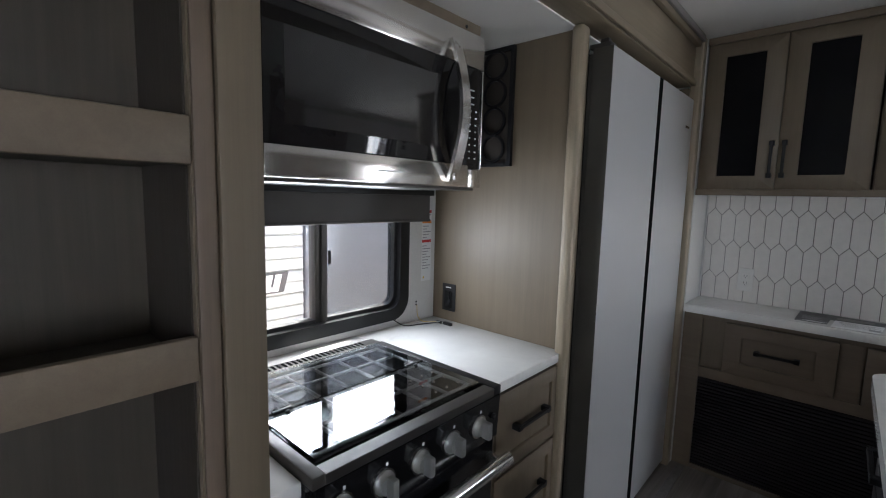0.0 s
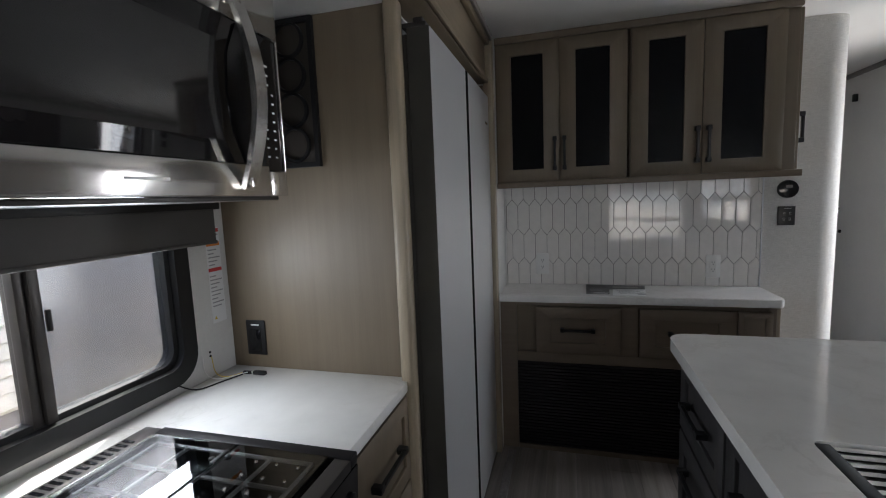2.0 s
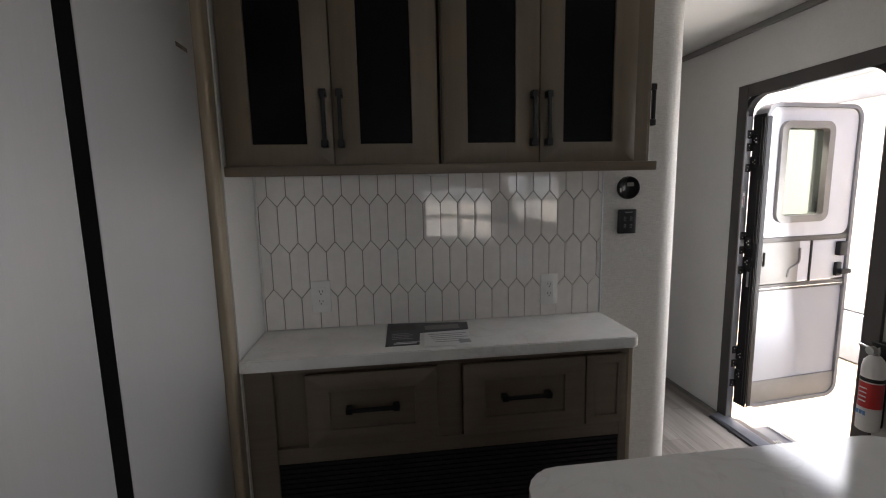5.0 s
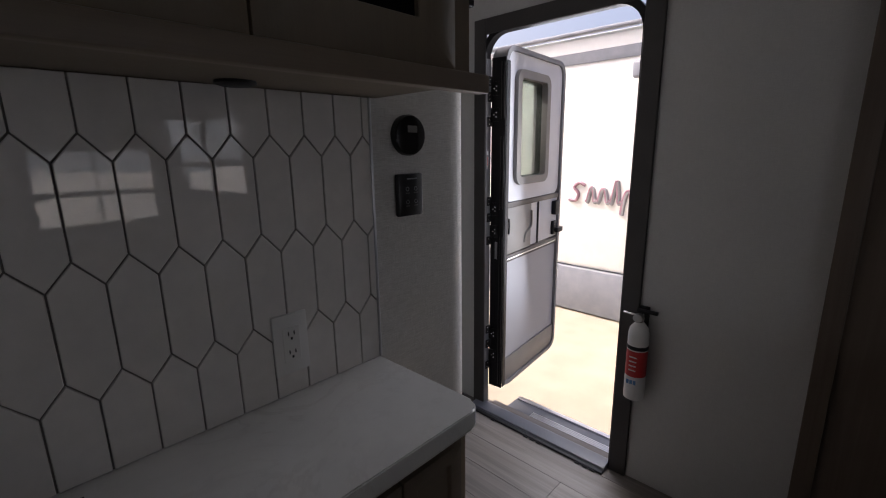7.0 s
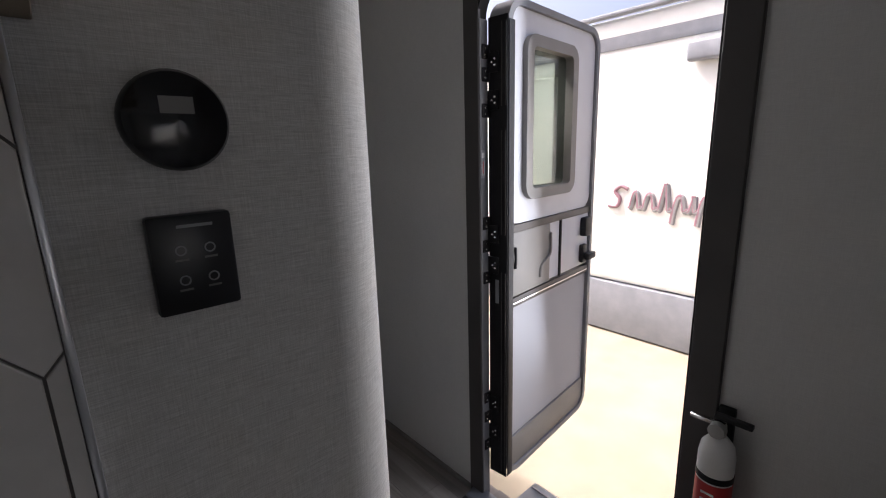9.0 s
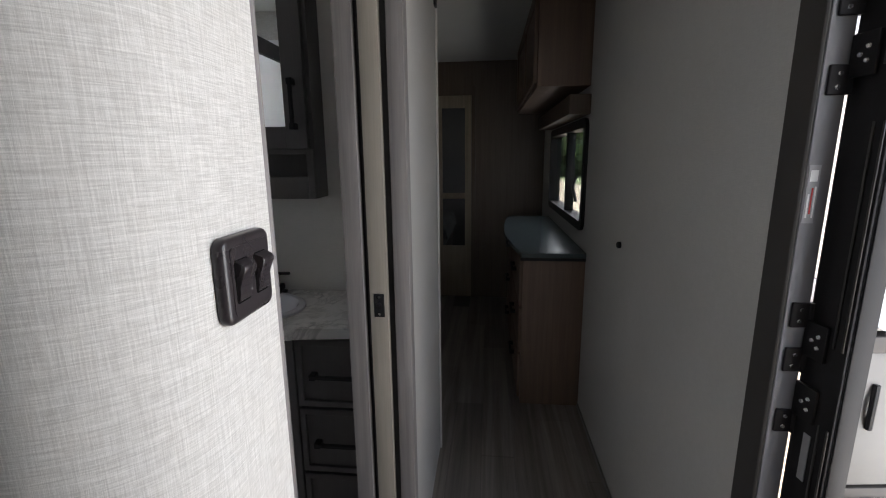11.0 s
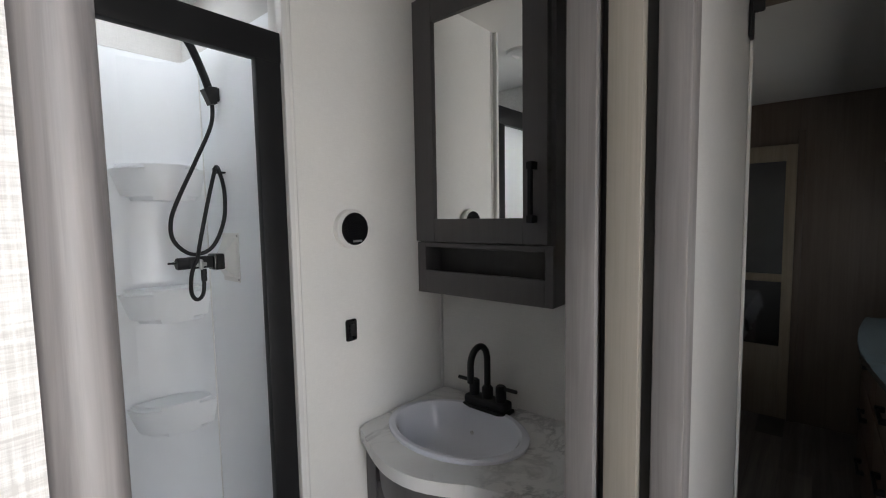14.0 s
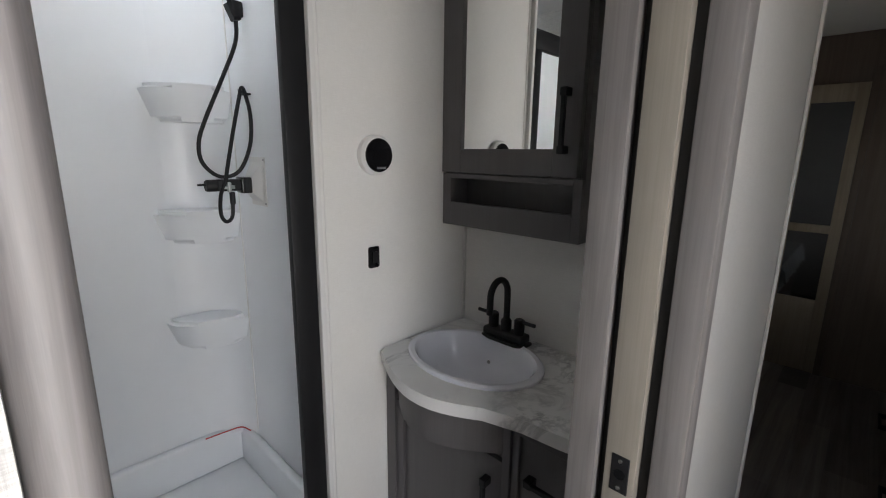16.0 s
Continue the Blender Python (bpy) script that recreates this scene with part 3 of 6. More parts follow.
for y in (0.295, 0.405, 0.515, 0.625, 0.735):
    bm = lathe(bmesh.new(), [(0.027, 0.0), (0.027, 0.007), (0.022, 0.012), (0.021, 0.02), (0.0, 0.021)], (-0.2505, y, 0.838), "x", 24)
    kn = part("knob", bm, KNOB, stove, "grey control knob")
    part("bezel", ring(bmesh.new(), disc(y, 0.838, 0.0315, 28), disc(y, 0.838, 0.0275, 28), "x", -0.252, -0.246), CHROME, kn, "pale bezel ring")
    part("grip", boxes(((-0.232, -0.207), (y - 0.0085, y + 0.0085), (0.815, 0.861)), r=0.004), KNOB, kn)
    part("indicator_mark", boxes(((-0.2508, -0.249), (y + 0.006, y + 0.012), (0.872, 0.88))), PAPER, stove, "small white mark")
part("igniter_button", lathe(bmesh.new(), [(0.008, 0), (0.008, 0.006), (0.006, 0.008)], (-0.2495, 0.8, 0.845), "x", 14), BLACK, stove)
part("oven_door", boxes(((-0.2845, -0.262), (0.244, 0.826), (0.2, 0.768)), r=0.005), BLACK_GLOSS, stove, "black glass oven door")
bm = tube(bmesh.new(), [(-0.212, 0.24, 0.722), (-0.212, 0.83, 0.722)], 0.019, 18)
for y in (0.27, 0.80):
    box(bm, (-0.262, -0.22), (y - 0.012, y + 0.012), (0.712, 0.732), 0.003)
part("oven_handle", bm, STEEL_Y, stove, "brushed steel oven handle")

# ---------- kitchen: microwave ----------
mw = thing("microwave", (-0.7, 0.67, 1.48), "stainless over-range microwave with black glass door", "microwave")
F = -0.52
part("body", boxes(((-0.93, F - 0.035), (0.285, 1.055), (1.485, 1.98)), r=0.003), BLACK, mw, "black steel case")
part("top_band", boxes(((F - 0.0345, F), (0.285, 1.055), (1.875, 1.98)), r=0.003), STEEL_Y, mw, "brushed steel top band")
part("bottom_band", boxes(((F - 0.0345, F), (0.285, 0.985), (1.485, 1.558)), r=0.003), STEEL_Y, mw, "brushed steel bottom band")
part("corner_band", boxes(((F - 0.0345, F), (0.987, 1.055), (1.485, 1.545)), r=0.003), STEEL_Y, mw)
part("door_glass", boxes(((F - 0.034, F - 0.002), (0.286, 0.935), (1.559, 1.874)), r=0.002), DARK_GLASS, mw, "black glass door")
part("door_window", boxes(((F - 0.004, F - 0.0012), (0.335, 0.84), (1.605, 1.82)), r=0.001, seg=1), MESH_GLASS, mw, "dark mesh window")
part("key_panel", boxes(((F - 0.034, F - 0.003), (0.937, 1.046), (1.547, 1.874)), r=0.006), DARK_GLASS, mw, "black touch key panel")
part("panel_edge", boxes(((F - 0.034, F + 0.001), (1.047, 1.0548), (1.547, 1.874)), r=0.003), CHROME, mw)
for i in range(11):
    for j in range(3):
        if i < 3 and j == 2:
            continue
        y, z = 0.957 + j * 0.03, 1.80 - i * 0.022
        part("key_mark", boxes(((F - 0.0032, F - 0.0022), (y, y + (0.022 if i < 3 else 0.008)), (z, z + 0.004))), PAPER, mw)
bm = bmesh.new()
prof = [(F + 0.012 + 0.05 * math.sin(math.pi * k / 14), 1.50 + 0.435 * k / 14) for k in range(15)]
outer = prof + [(x - 0.014, z) for x, z in prof[::-1]]
prism(bm, outer, "y", 0.878, 0.915)
for z in (1.515, 1.915):
    box(bm, (F - 0.001, F + 0.022), (0.886, 0.906), (z - 0.012, z + 0.012), 0.003)
part("handle", bm, CHROME, mw, "bowed chrome door handle")
part("handle_shadow_panel", prism(bmesh.new(), [(0.905, 1.56), (0.935, 1.56), (0.935, 1.87), (0.905, 1.87), (0.872, 1.80), (0.862, 1.715), (0.872, 1.63)], "x", F - 0.0018, F + 0.0006), BLACK_GLOSS, mw, "curved black glass behind the handle")
part("logo_bar", boxes(((F, F + 0.0008), (0.60, 0.69), (1.515, 1.521))), KNOB, mw, "plain grey brand bar")
part("under_vent", boxes(((-0.9, F - 0.02), (0.3, 1.04), (1.475, 1.4848)), r=0.002), ALU_DARK, mw)
solo("wall_over_microwave", boxes(((-0.939, -0.545), (0.167, 1.06), (1.985, 2.0245))), CABINET, "tan wood filler strip above the microwave", "trim", "structure", False)
bm = bmesh.new()
lathe(bm, [(0.006, 0), (0.005, 0.003)], (-0.5449, 0.985, 2.004), "x", 10)
solo("screw_cap", bm, BLACK, "small black screw cap on the filler strip", "screw")

# black ring-patterned rack between microwave and fridge panel
rack = thing("ring_rack", (-0.62, 1.265, 1.58), "black metal rack with a column of rings", "rack")
part("frame", ring(bmesh.new(), [(-0.715, 1.575), (-0.54, 1.575), (-0.54, 2.02), (-0.715, 2.02)], [(-0.70, 1.59), (-0.555, 1.59), (-0.555, 2.005), (-0.70, 2.005)], "y", 1.258, 1.2735), BLACK, rack)
part("tray", boxes(((-0.7, -0.555), (1.2722, 1.2738), (1.59, 2.005))), LINING, rack, "dark brown backing")
for k in range(4):
    c = (-0.6275, 1.645 + 0.105 * k)
    part("ring", ring(bmesh.new(), disc(*c, 0.054, 28), disc(*c, 0.046, 28), "y", 1.26, 1.271), BLACK, rack)

# ---------- kitchen: window, blind, stickers, wires ----------
win = thing("window_1", (KITCH, 0.72, 0.96), "black-framed sliding window with rounded corners over the stove", "window", "", "structure")
part("window_frame", ring(bmesh.new(), rrect(0.335, 1.105, 0.935, 1.52, 0.09, 8), rrect(0.385, 1.055, 0.985, 1.47, 0.055, 8), "x", KITCH - 0.062, KITCH + 0.016), BLACK, win, "black frame with rounded corners")
part("inner_frame", ring(bmesh.new(), rrect(0.384, 1.056, 0.984, 1.471, 0.056, 8), rrect(0.4, 1.04, 1.0, 1.455, 0.045, 8), "x", KITCH - 0.05, KITCH - 0.008), RUBBER, win)
part("mullion", boxes(((KITCH - 0.045, KITCH + 0.004), (0.69, 0.712), (0.99, 1.47)), ((KITCH - 0.05, KITCH - 0.006), (0.668, 0.6895), (0.99, 1.47)), r=0.002), ALU_DARK, win, "black sliding mullion")
part("catch", boxes(((KITCH + 0.0041, KITCH + 0.014), (0.712, 0.722), (1.20, 1.25)), r=0.002), BLACK, win)
p = part("pane", boxes(((KITCH - 0.036, KITCH - 0.032), (0.386, 0.688), (0.99, 1.465))), CLEAR, win)
q = part("screen_pane", boxes(((KITCH - 0.03, KITCH - 0.026), (0.7125, 1.054), (0.99, 1.465))), SCREEN_GLASS, win, "grey screened pane")
p.visible_shadow = q.visible_shadow = False
bl = thing("roller_blind", (KITCH + 0.03, 0.7, 1.35), "dark brown roller blind drawn part way down the window", "blind")
part("cloth", boxes(((KITCH + 0.03, KITCH + 0.034), (0.19, 1.205), (1.352, 1.475)), r=0.001, seg=1), SHADE_CLOTH, bl)
part("hem_bar", boxes(((KITCH + 0.026, KITCH + 0.038), (0.188, 1.207), (1.345, 1.356)), r=0.003), SHADE_CLOTH, bl)
part("valance", boxes(((KITCH + 0.001, KITCH + 0.05), (0.18, 1.215), (1.455, 1.484)), r=0.003), BLACK, bl)
stk = thing("warning_sticker", (KITCH, 1.225, 1.2), "white safety label sheet with red and orange headings", "sticker")
part("sheet", boxes(((KITCH + 0.0002, KITCH + 0.001), (1.192, 1.252), (1.078, 1.395))), PAPER, stk)
for z, m in ((1.38, RED), (1.335, ORANGE), (1.25, RED)):
    part("heading", boxes(((KITCH + 0.001, KITCH + 0.0014), (1.194, 1.25), (z, z + 0.012))), m, stk)
for i in range(20):
    z = 1.37 - i * 0.0125
    if min(abs(z - s) for s in (1.34, 1.255)) > 0.012:
        part("text_bar", boxes(((KITCH + 0.001, KITCH + 0.0013), (1.197, 1.247 - 0.012 * (i % 3)), (z, z + 0.004))), INK_GREY, stk)
part("warning_mark", prism(bmesh.new(), [(1.2, 1.09), (1.212, 1.09), (1.206, 1.101)], "x", KITCH + 0.001, KITCH + 0.0015), YELLOW, stk)
for z in (0.977, 0.99):
    solo("wall_hole", lathe(bmesh.new(), [(0.004, 0), (0.004, 0.002)], (KITCH + 0.0003, 1.165, z), "x", 12), BLACK, "small black hole plug in the wall", "plug")
wires = thing("loose_wires", (-0.88, 1.17, TOP), "loose thin wires with black connectors lying on the counter", "wires")
part("wire", tube(bmesh.new(), curve_pts([(-0.935, 1.13, 0.99), (-0.92, 1.12, 0.94), (-0.9, 1.14, 0.912), (-0.86, 1.18, 0.911), (-0.83, 1.2, 0.915), (-0.81, 1.215, 0.911)]), 0.0015, 6), PLASTIC_WHITE, wires)
part("wire", tube(bmesh.new(), curve_pts([(-0.935, 1.165, 0.975), (-0.91, 1.15, 0.93), (-0.88, 1.16, 0.913), (-0.84, 1.215, 0.912)]), 0.0013, 6), YELLOW, wires)
part("connector", boxes(((-0.81, -0.765), (1.2, 1.214), (TOP + 0.0005, TOP + 0.013)), ((-0.85, -0.82), (1.2, 1.211), (TOP + 0.0005, TOP + 0.01)), r=0.002), BLACK, wires, "black wire connectors")
part("wire", tube(bmesh.new(), curve_pts([(-0.935, 1.02, 0.94), (-0.9, 1.06, TOP + 0.004), (-0.87, 1.12, TOP + 0.004), (-0.84, 1.19, TOP + 0.005)]), 0.0022, 6), BLACK, wires)

# ---------- kitchen: fridge and its surround ----------
fp = thing("fridge_surround", (-0.6, 1.28, 0), "tan wood fridge surround panel with rounded front trim", "panel")
part("side_panel", boxes(((-0.939, -0.30), (1.2745, 1.292), (0.0, 2.0248))), CABINET, fp)
part("front_trim", boxes(((-0.305, -0.262), (1.24, 1.298), (0.0, 2.029)), r=0.014, seg=4), TRIM, fp, "rounded tan trim post")
part("end_panel", boxes(((-0.939, -0.215), (2.335, 2.385), (0.0, 2.0248)), r=0.003), CABINET, fp)
part("end_trim", boxes(((-0.2148, -0.165), (2.338, 2.398), (0.0, CEIL - 0.003)), r=0.008, seg=3), TRIM, fp, "rounded tan trim post")
ob = thing("outlet_box", (-0.84, 1.27, 0.95), "black outlet plate with a switch in the panel", "outlet")
part("plate", boxes(((-0.878, -0.803), (1.268, 1.2743), (0.95, 1.072)), r=0.003), BLACK, ob)
part("rocker", boxes(((-0.862, -0.819), (1.264, 1.268), (0.965, 1.04)), r=0.002), BLACK_GLOSS, ob)
part("label_bar", boxes(((-0.856, -0.825), (1.2672, 1.2679), (1.053, 1.058))), PAPER, ob)
fr = thing("refrigerator", (-0.55, 1.82, 0), "tall brushed steel two-door refrigerator with dark sides", "refrigerator")
part("cabinet", boxes(((-0.92, -0.262), (1.325, 2.325), (0.06, 1.95)), r=0.004), FRIDGE_SIDE, fr, "dark grey case")
for y0, y1 in ((1.318, 1.797), (1.845, 2.328)):
    d = part("door", boxes(((-0.26, -0.188), (y0, y1), (0.06, 1.962)), r=0.0015, seg=1), FRIDGE_STEEL, fr, "brushed steel door")
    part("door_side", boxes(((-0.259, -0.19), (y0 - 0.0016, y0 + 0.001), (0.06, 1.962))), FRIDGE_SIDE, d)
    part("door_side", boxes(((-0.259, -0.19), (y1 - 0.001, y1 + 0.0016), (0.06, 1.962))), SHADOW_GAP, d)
# Strip lies nearly flush; its black stands for shade between the doors.
part("door_gap", boxes(((-0.256, -0.1885), (1.7992, 1.8428), (0.06, 1.962))), SHADOW_GAP, fr, "flat black strip painted as the shaded door gap")
part("top_hinge", boxes(((-0.275, -0.2), (1.318, 1.37), (1.963, 1.978)), ((-0.24, -0.21), (1.322, 1.345), (1.978, 1.992)), r=0.003), ALU_DARK, fr)
part("badge", boxes(((-0.1885, -0.187), (2.22, 2.285), (1.815, 1.826))), CHROME, fr, "small plain badge")
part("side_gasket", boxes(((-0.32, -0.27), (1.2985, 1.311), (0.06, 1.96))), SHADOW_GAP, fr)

# ---------- the tiled niche: counter, base and wall cabinets ----------
B = 0.925
bm = prism(bmesh.new(), [(-0.1635, 2.698), (-0.1635, 2.383), (1.15, 2.383)] + [(1.15 + 0.03 * math.sin(radians(a)), 2.413 - 0.03 * math.cos(radians(a))) for a in range(15, 91, 15)] + [(1.18, 2.698)], "z", B - 0.04, B)
bmesh.ops.bevel(bm, geom=[e for e in bm.edges if abs(e.verts[0].co.z - e.verts[1].co.z) < 1e-5], offset=0.004, segments=2, affect="EDGES")
solo("niche_counter", bm, QUARTZ, "white counter below the tiled backsplash", "counter")
FR = 2.415
base = thing("sideboard", (0.5, 2.55, 0), "tan wood base cabinet with two drawers over a black louvred grille", "cabinet")
part("body", boxes(((-0.163, 1.155), (FR + 0.02, 2.698), (0.0, B - 0.041))), CABINET, base)
part("side_panel", boxes(((1.1552, 1.172), (FR + 0.004, 2.698), (0.0, B - 0.041)), r=0.001, seg=1), TRIM, base)
ff = boxes(((-0.1635, -0.075), (FR, FR + 0.0195), (0.0, B - 0.042)), ((1.125, 1.1549), (FR, FR + 0.0195), (0.0, B - 0.042)), ((-0.0745, 1.1245), (FR, FR + 0.0195), (0.545, 0.60)), ((-0.0745, 1.1245), (FR, FR + 0.0195), (0.0, 0.055)), ((-0.0745, 1.1245), (FR, FR + 0.0195), (0.862, B - 0.042)), ((0.462, 0.545), (FR, FR + 0.0195), (0.6005, 0.8615)), r=0.001, seg=1)
part("face_frame", ff, CABINET_H, base)
for u in ((0.03, 0.46), (0.55, 0.985)):
    d = shaker(base, "y-", FR, u, (0.605, 0.858), CABINET_H, name="drawer_front", stile=0.075, rails=0.06)
    bar_handle(d, "y-", FR - 0.015, (u[0] + u[1]) / 2, 0.738, 0.175, False, BLACK, 0.032)
shaker(base, "y-", FR, (0.99, 1.135), (0.605, 0.858), CABINET_H, stile=0.03, name="end_panel")
part("grille_back", boxes(((-0.075, 1.125), (FR + 0.0165, FR + 0.0195), (0.055, 0.545))), BLACK, base)
for i in range(27):
    z = 0.059 + i * 0.0181
    bm = prism(bmesh.new(), [(FR + 0.001, z), (FR + 0.013, z + 0.006), (FR + 0.013, z + 0.014), (FR + 0.001, z + 0.012)], "x", -0.074, 1.124)
    part("grille_slat", bm, GRILLE, base, smooth=False)

upper = []
for u0, u1 in ((-0.163, 0.487), (0.495, 1.2)):
    c = thing("wall_cabinet", ((u0 + u1) / 2, 2.55, 1.5), "tan wood wall cabinet with two dark glass doors", "cabinet", "wall cabinets over the backsplash")
    part("body", boxes(((u0, u1), (2.432, 2.699), (1.512, 2.262)), r=0.001, seg=1), CABINET, c)
    m, e = ((u0 + u1) / 2, u1 - 0.006) if u1 < 1 else (0.815, 1.143)
    for k, (a, b) in enumerate(((u0 + 0.006, m - 0.002), (m + 0.002, e))):
        d = shaker(c, "y-", 2.431, (a, b), (1.528, 2.232), CABINET, stile=0.078, rails=0.064, glass=CABINET_GLASS)
        bar_handle(d, "y-", 2.412, b - 0.022 if k == 0 else a + 0.022, 1.665, 0.17, True, BLACK, 0.032)
    upper.append(c)
side = shaker(upper[1], "x+", 1.2005, (2.45, 2.69), (1.53, 2.24), CABINET, stile=0.05, name="end_door")
bar_handle(side, "x+", 1.2195, 2.47, 1.72, 0.14, True, BLACK, 0.028)
part("light_rail", boxes(((-0.163, 1.222), (2.405, 2.4305), (1.497, 1.5275)), r=0.003), CABINET_H, upper[0], "wood bottom rail")
part("crown_rail", boxes(((-0.163, 1.2), (2.406, 2.4305), (2.234, 2.2685)), r=0.004), CABINET_H, upper[0])
for x, y, r, h, m, lb in ((0.49, 2.615, 0.052, 0.016, PLASTIC_WHITE, "round white light under the wall cabinet"), (0.885, 2.64, 0.031, 0.007, BLACK, "small round black light under the wall cabinet")):
    solo("puck_light", lathe(bmesh.new(), [(r, 0.0), (r, -h * 0.6), (r * 0.75, -h), (0.0, -h)], (x, y, 1.5118), "z", 28), m, lb, "lamp", group="under-cabinet lights")

# backsplash: edge trims, outlets, papers (its tiles come last)
solo("wall_niche_side", boxes(((-0.3, -0.164), (2.399, 2.6995), (0.0, CEIL - 0.001))), WALL_GREY, "white side wall of the tiled niche", "wall", "structure", False)
splash = thing("backsplash", (0.5, 2.695, B), "white glazed picket tiles with dark grout", "backsplash", "", "structure")
part("grout_bed", boxes(((-0.156, 1.174), (2.6935, 2.6995), (B, 1.5115))), GROUT, splash, "grey grout bed", smooth=False)
part("edge_trim", boxes(((1.174, 1.181), (2.687, 2.6995), (B, 1.5115)), r=0.002), ALU_BRIGHT, splash, "bright metal edge trim")
part("edge_trim", boxes(((-0.163, -0.156), (2.688, 2.6995), (B, 1.5115)), r=0.002), PLASTIC_WHITE, splash)


def outlet(x, z):
    o = thing("outlet", (x, 2.687, z), "white double wall outlet on the backsplash", "outlet", "backsplash outlets")
    part("plate", boxes(((x - 0.036, x + 0.036), (2.681, 2.6875), (z - 0.062, z + 0.062)), r=0.003), PLASTIC_WHITE, o)
    part("insert", boxes(((x - 0.018, x + 0.018), (2.6795, 2.6815), (z - 0.036, z + 0.036)), r=0.001, seg=1), PLASTIC_WHITE, o)
    for dz in (-0.019, 0.019):
        for dx in (-0.006, 0.006):
            part("slot", boxes(((x + dx - 0.0012, x + dx + 0.0012), (2.679, 2.6797), (z + dz - 0.001, z + dz + 0.007))), BLACK, o)
        part("ground_hole", boxes(((x - 0.002, x + 0.002), (2.679, 2.6797), (z + dz - 0.01, z + dz - 0.005))), BLACK, o)


outlet(0.955, 1.036)
outlet(0.054, 1.05)
book = thing("booklet", (0.45, 2.54, B), "dark and white printed leaflet lying on the counter", "leaflet", turn=0)
part("cover", prism(bmesh.new(), [(0.292, 2.437), (0.408, 2.44), (0.418, 2.56), (0.6, 2.57), (0.611, 2.655), (0.301, 2.688)], "z", B + 0.0004, B + 0.002), INK, book, "dark printed cover")
part("page", prism(bmesh.new(), [(0.422, 2.408), (0.578, 2.408), (0.6, 2.562), (0.434, 2.552)], "z", B + 0.0006, B + 0.003), PAPER, book, "white page")
for i in range(5):
    part("text_bar", boxes(((0.445 + 0.004 * i, 0.585 - 0.02 * (i % 2)), (2.525 - 0.02 * i, 2.53 - 0.02 * i), (B + 0.003, B + 0.0034))), INK_GREY, book)
part("text_bar", boxes(((0.32, 0.40), (2.45, 2.458), (B + 0.002, B + 0.0024)), ((0.33, 0.41), (2.465, 2.468), (B + 0.002, B + 0.0024))), PAPER, book)
part("picture", boxes(((0.31, 0.405), (2.6, 2.66), (B + 0.002, B + 0.0023))), DOOR_FRAME, book, "dim printed picture")
for i in range(4):
    part("text_bar", boxes(((0.315, 0.39 - 0.012 * (i % 2)), (2.5 + 0.018 * i, 2.505 + 0.018 * i), (B + 0.002, B + 0.0023))), INK_GREY, book)
part("code_patch", boxes(((0.545, 0.585), (2.425, 2.46), (B + 0.003, B + 0.0034))), INK_GREY, book, "grey printed patch")
part("picture", boxes(((0.44, 0.57), (2.585, 2.635), (B + 0.002, B + 0.0024))), DOOR_GREY, book, "grey picture")

thermo = thing("thermostat", (1.315, 2.69, 1.43), "round black thermostat on the white wall", "thermostat")
part("dial", lathe(bmesh.new(), [(0.046, 0), (0.046, -0.014), (0.043, -0.019), (0.03, -0.022), (0.0, -0.023)], (1.287, 2.6995, 1.436), "y", 40), BLACK_GLOSS, thermo)
part("display", boxes(((1.273, 1.301), (2.6755, 2.6768), (1.442, 1.457))), DOOR_GREY, thermo, "grey display")
kp = thing("keypad", (1.312, 2.69, 1.29), "square black control keypad below the thermostat", "keypad")
part("case", boxes(((1.247, 1.323), (2.684, 2.6996), (1.25, 1.349)), r=0.004), PLASTIC_BLACK, kp)
part("text_bar", boxes(((1.272, 1.304), (2.6834, 2.6841), (1.336, 1.339))), INK_GREY, kp)
for i in range(4):
    x, z = 1.273 + 0.026 * (i % 2), 1.314 - 0.03 * (i // 2)
    part("key", ring(bmesh.new(), disc(x, z, 0.0052, 16), disc(x, z, 0.0038, 16), "y", 2.6833, 2.6841), INK_GREY, kp, "small grey key symbol")
    part("key_label", boxes(((x - 0.006, x + 0.006), (2.6834, 2.6841), (z - 0.0105, z - 0.0085))), DOOR_GREY, kp)

# ---------- island ----------
isl = thing("kitchen_island", (0.9, 0.95, 0), "dark charcoal kitchen island with drawers", "island")
part("body", boxes(((0.585, 1.18), (0.25, 1.64), (0.0, 0.914))), ISLAND, isl)
for y0, y1 in ((1.21, 1.635), (0.76, 1.19), (0.30, 0.74)):
    for z in ((0.65, 0.895), (0.10, 0.635)):
        d = shaker(isl, "x-", 0.5845, (y0, y1), z, ISLAND, name="drawer_front" if z[0] > 0.5 else "door")
        bar_handle(d, "x-", 0.565, (y0 + y1) / 2, (z[0] + z[1]) / 2 + (0 if z[0] > 0.5 else 0.18), 0.2, False, BLACK, 0.032)
bm = bmesh.new()
hole = rrect(0.655, 1.12, 0.40, 1.012, 0.02, 5)
top = rrect(0.53, 1.29, 0.20, 1.695, 0.07, 5)
ring(bm, top, hole, "z", 0.915, 0.955)
solo("island_counter", bm, QUARTZ, "pale veined island counter with a sink cut-out", "counter")
snk = thing("island_sink", (0.89, 0.7, 0.75), "steel undermount island sink under a slatted roll-up rack", "sink")
part("basin", boxes(((0.64, 0.655), (0.39, 1.03), (0.74, 0.9145)), ((1.12, 1.135), (0.39, 1.03), (0.74, 0.9145)), ((0.655, 1.12), (1.012, 1.03), (0.74, 0.9145)), ((0.655, 1.12), (0.39, 0.40), (0.74, 0.9145)), ((0.64, 1.135), (0.39, 1.03), (0.73, 0.74))), STEEL_Y, snk)
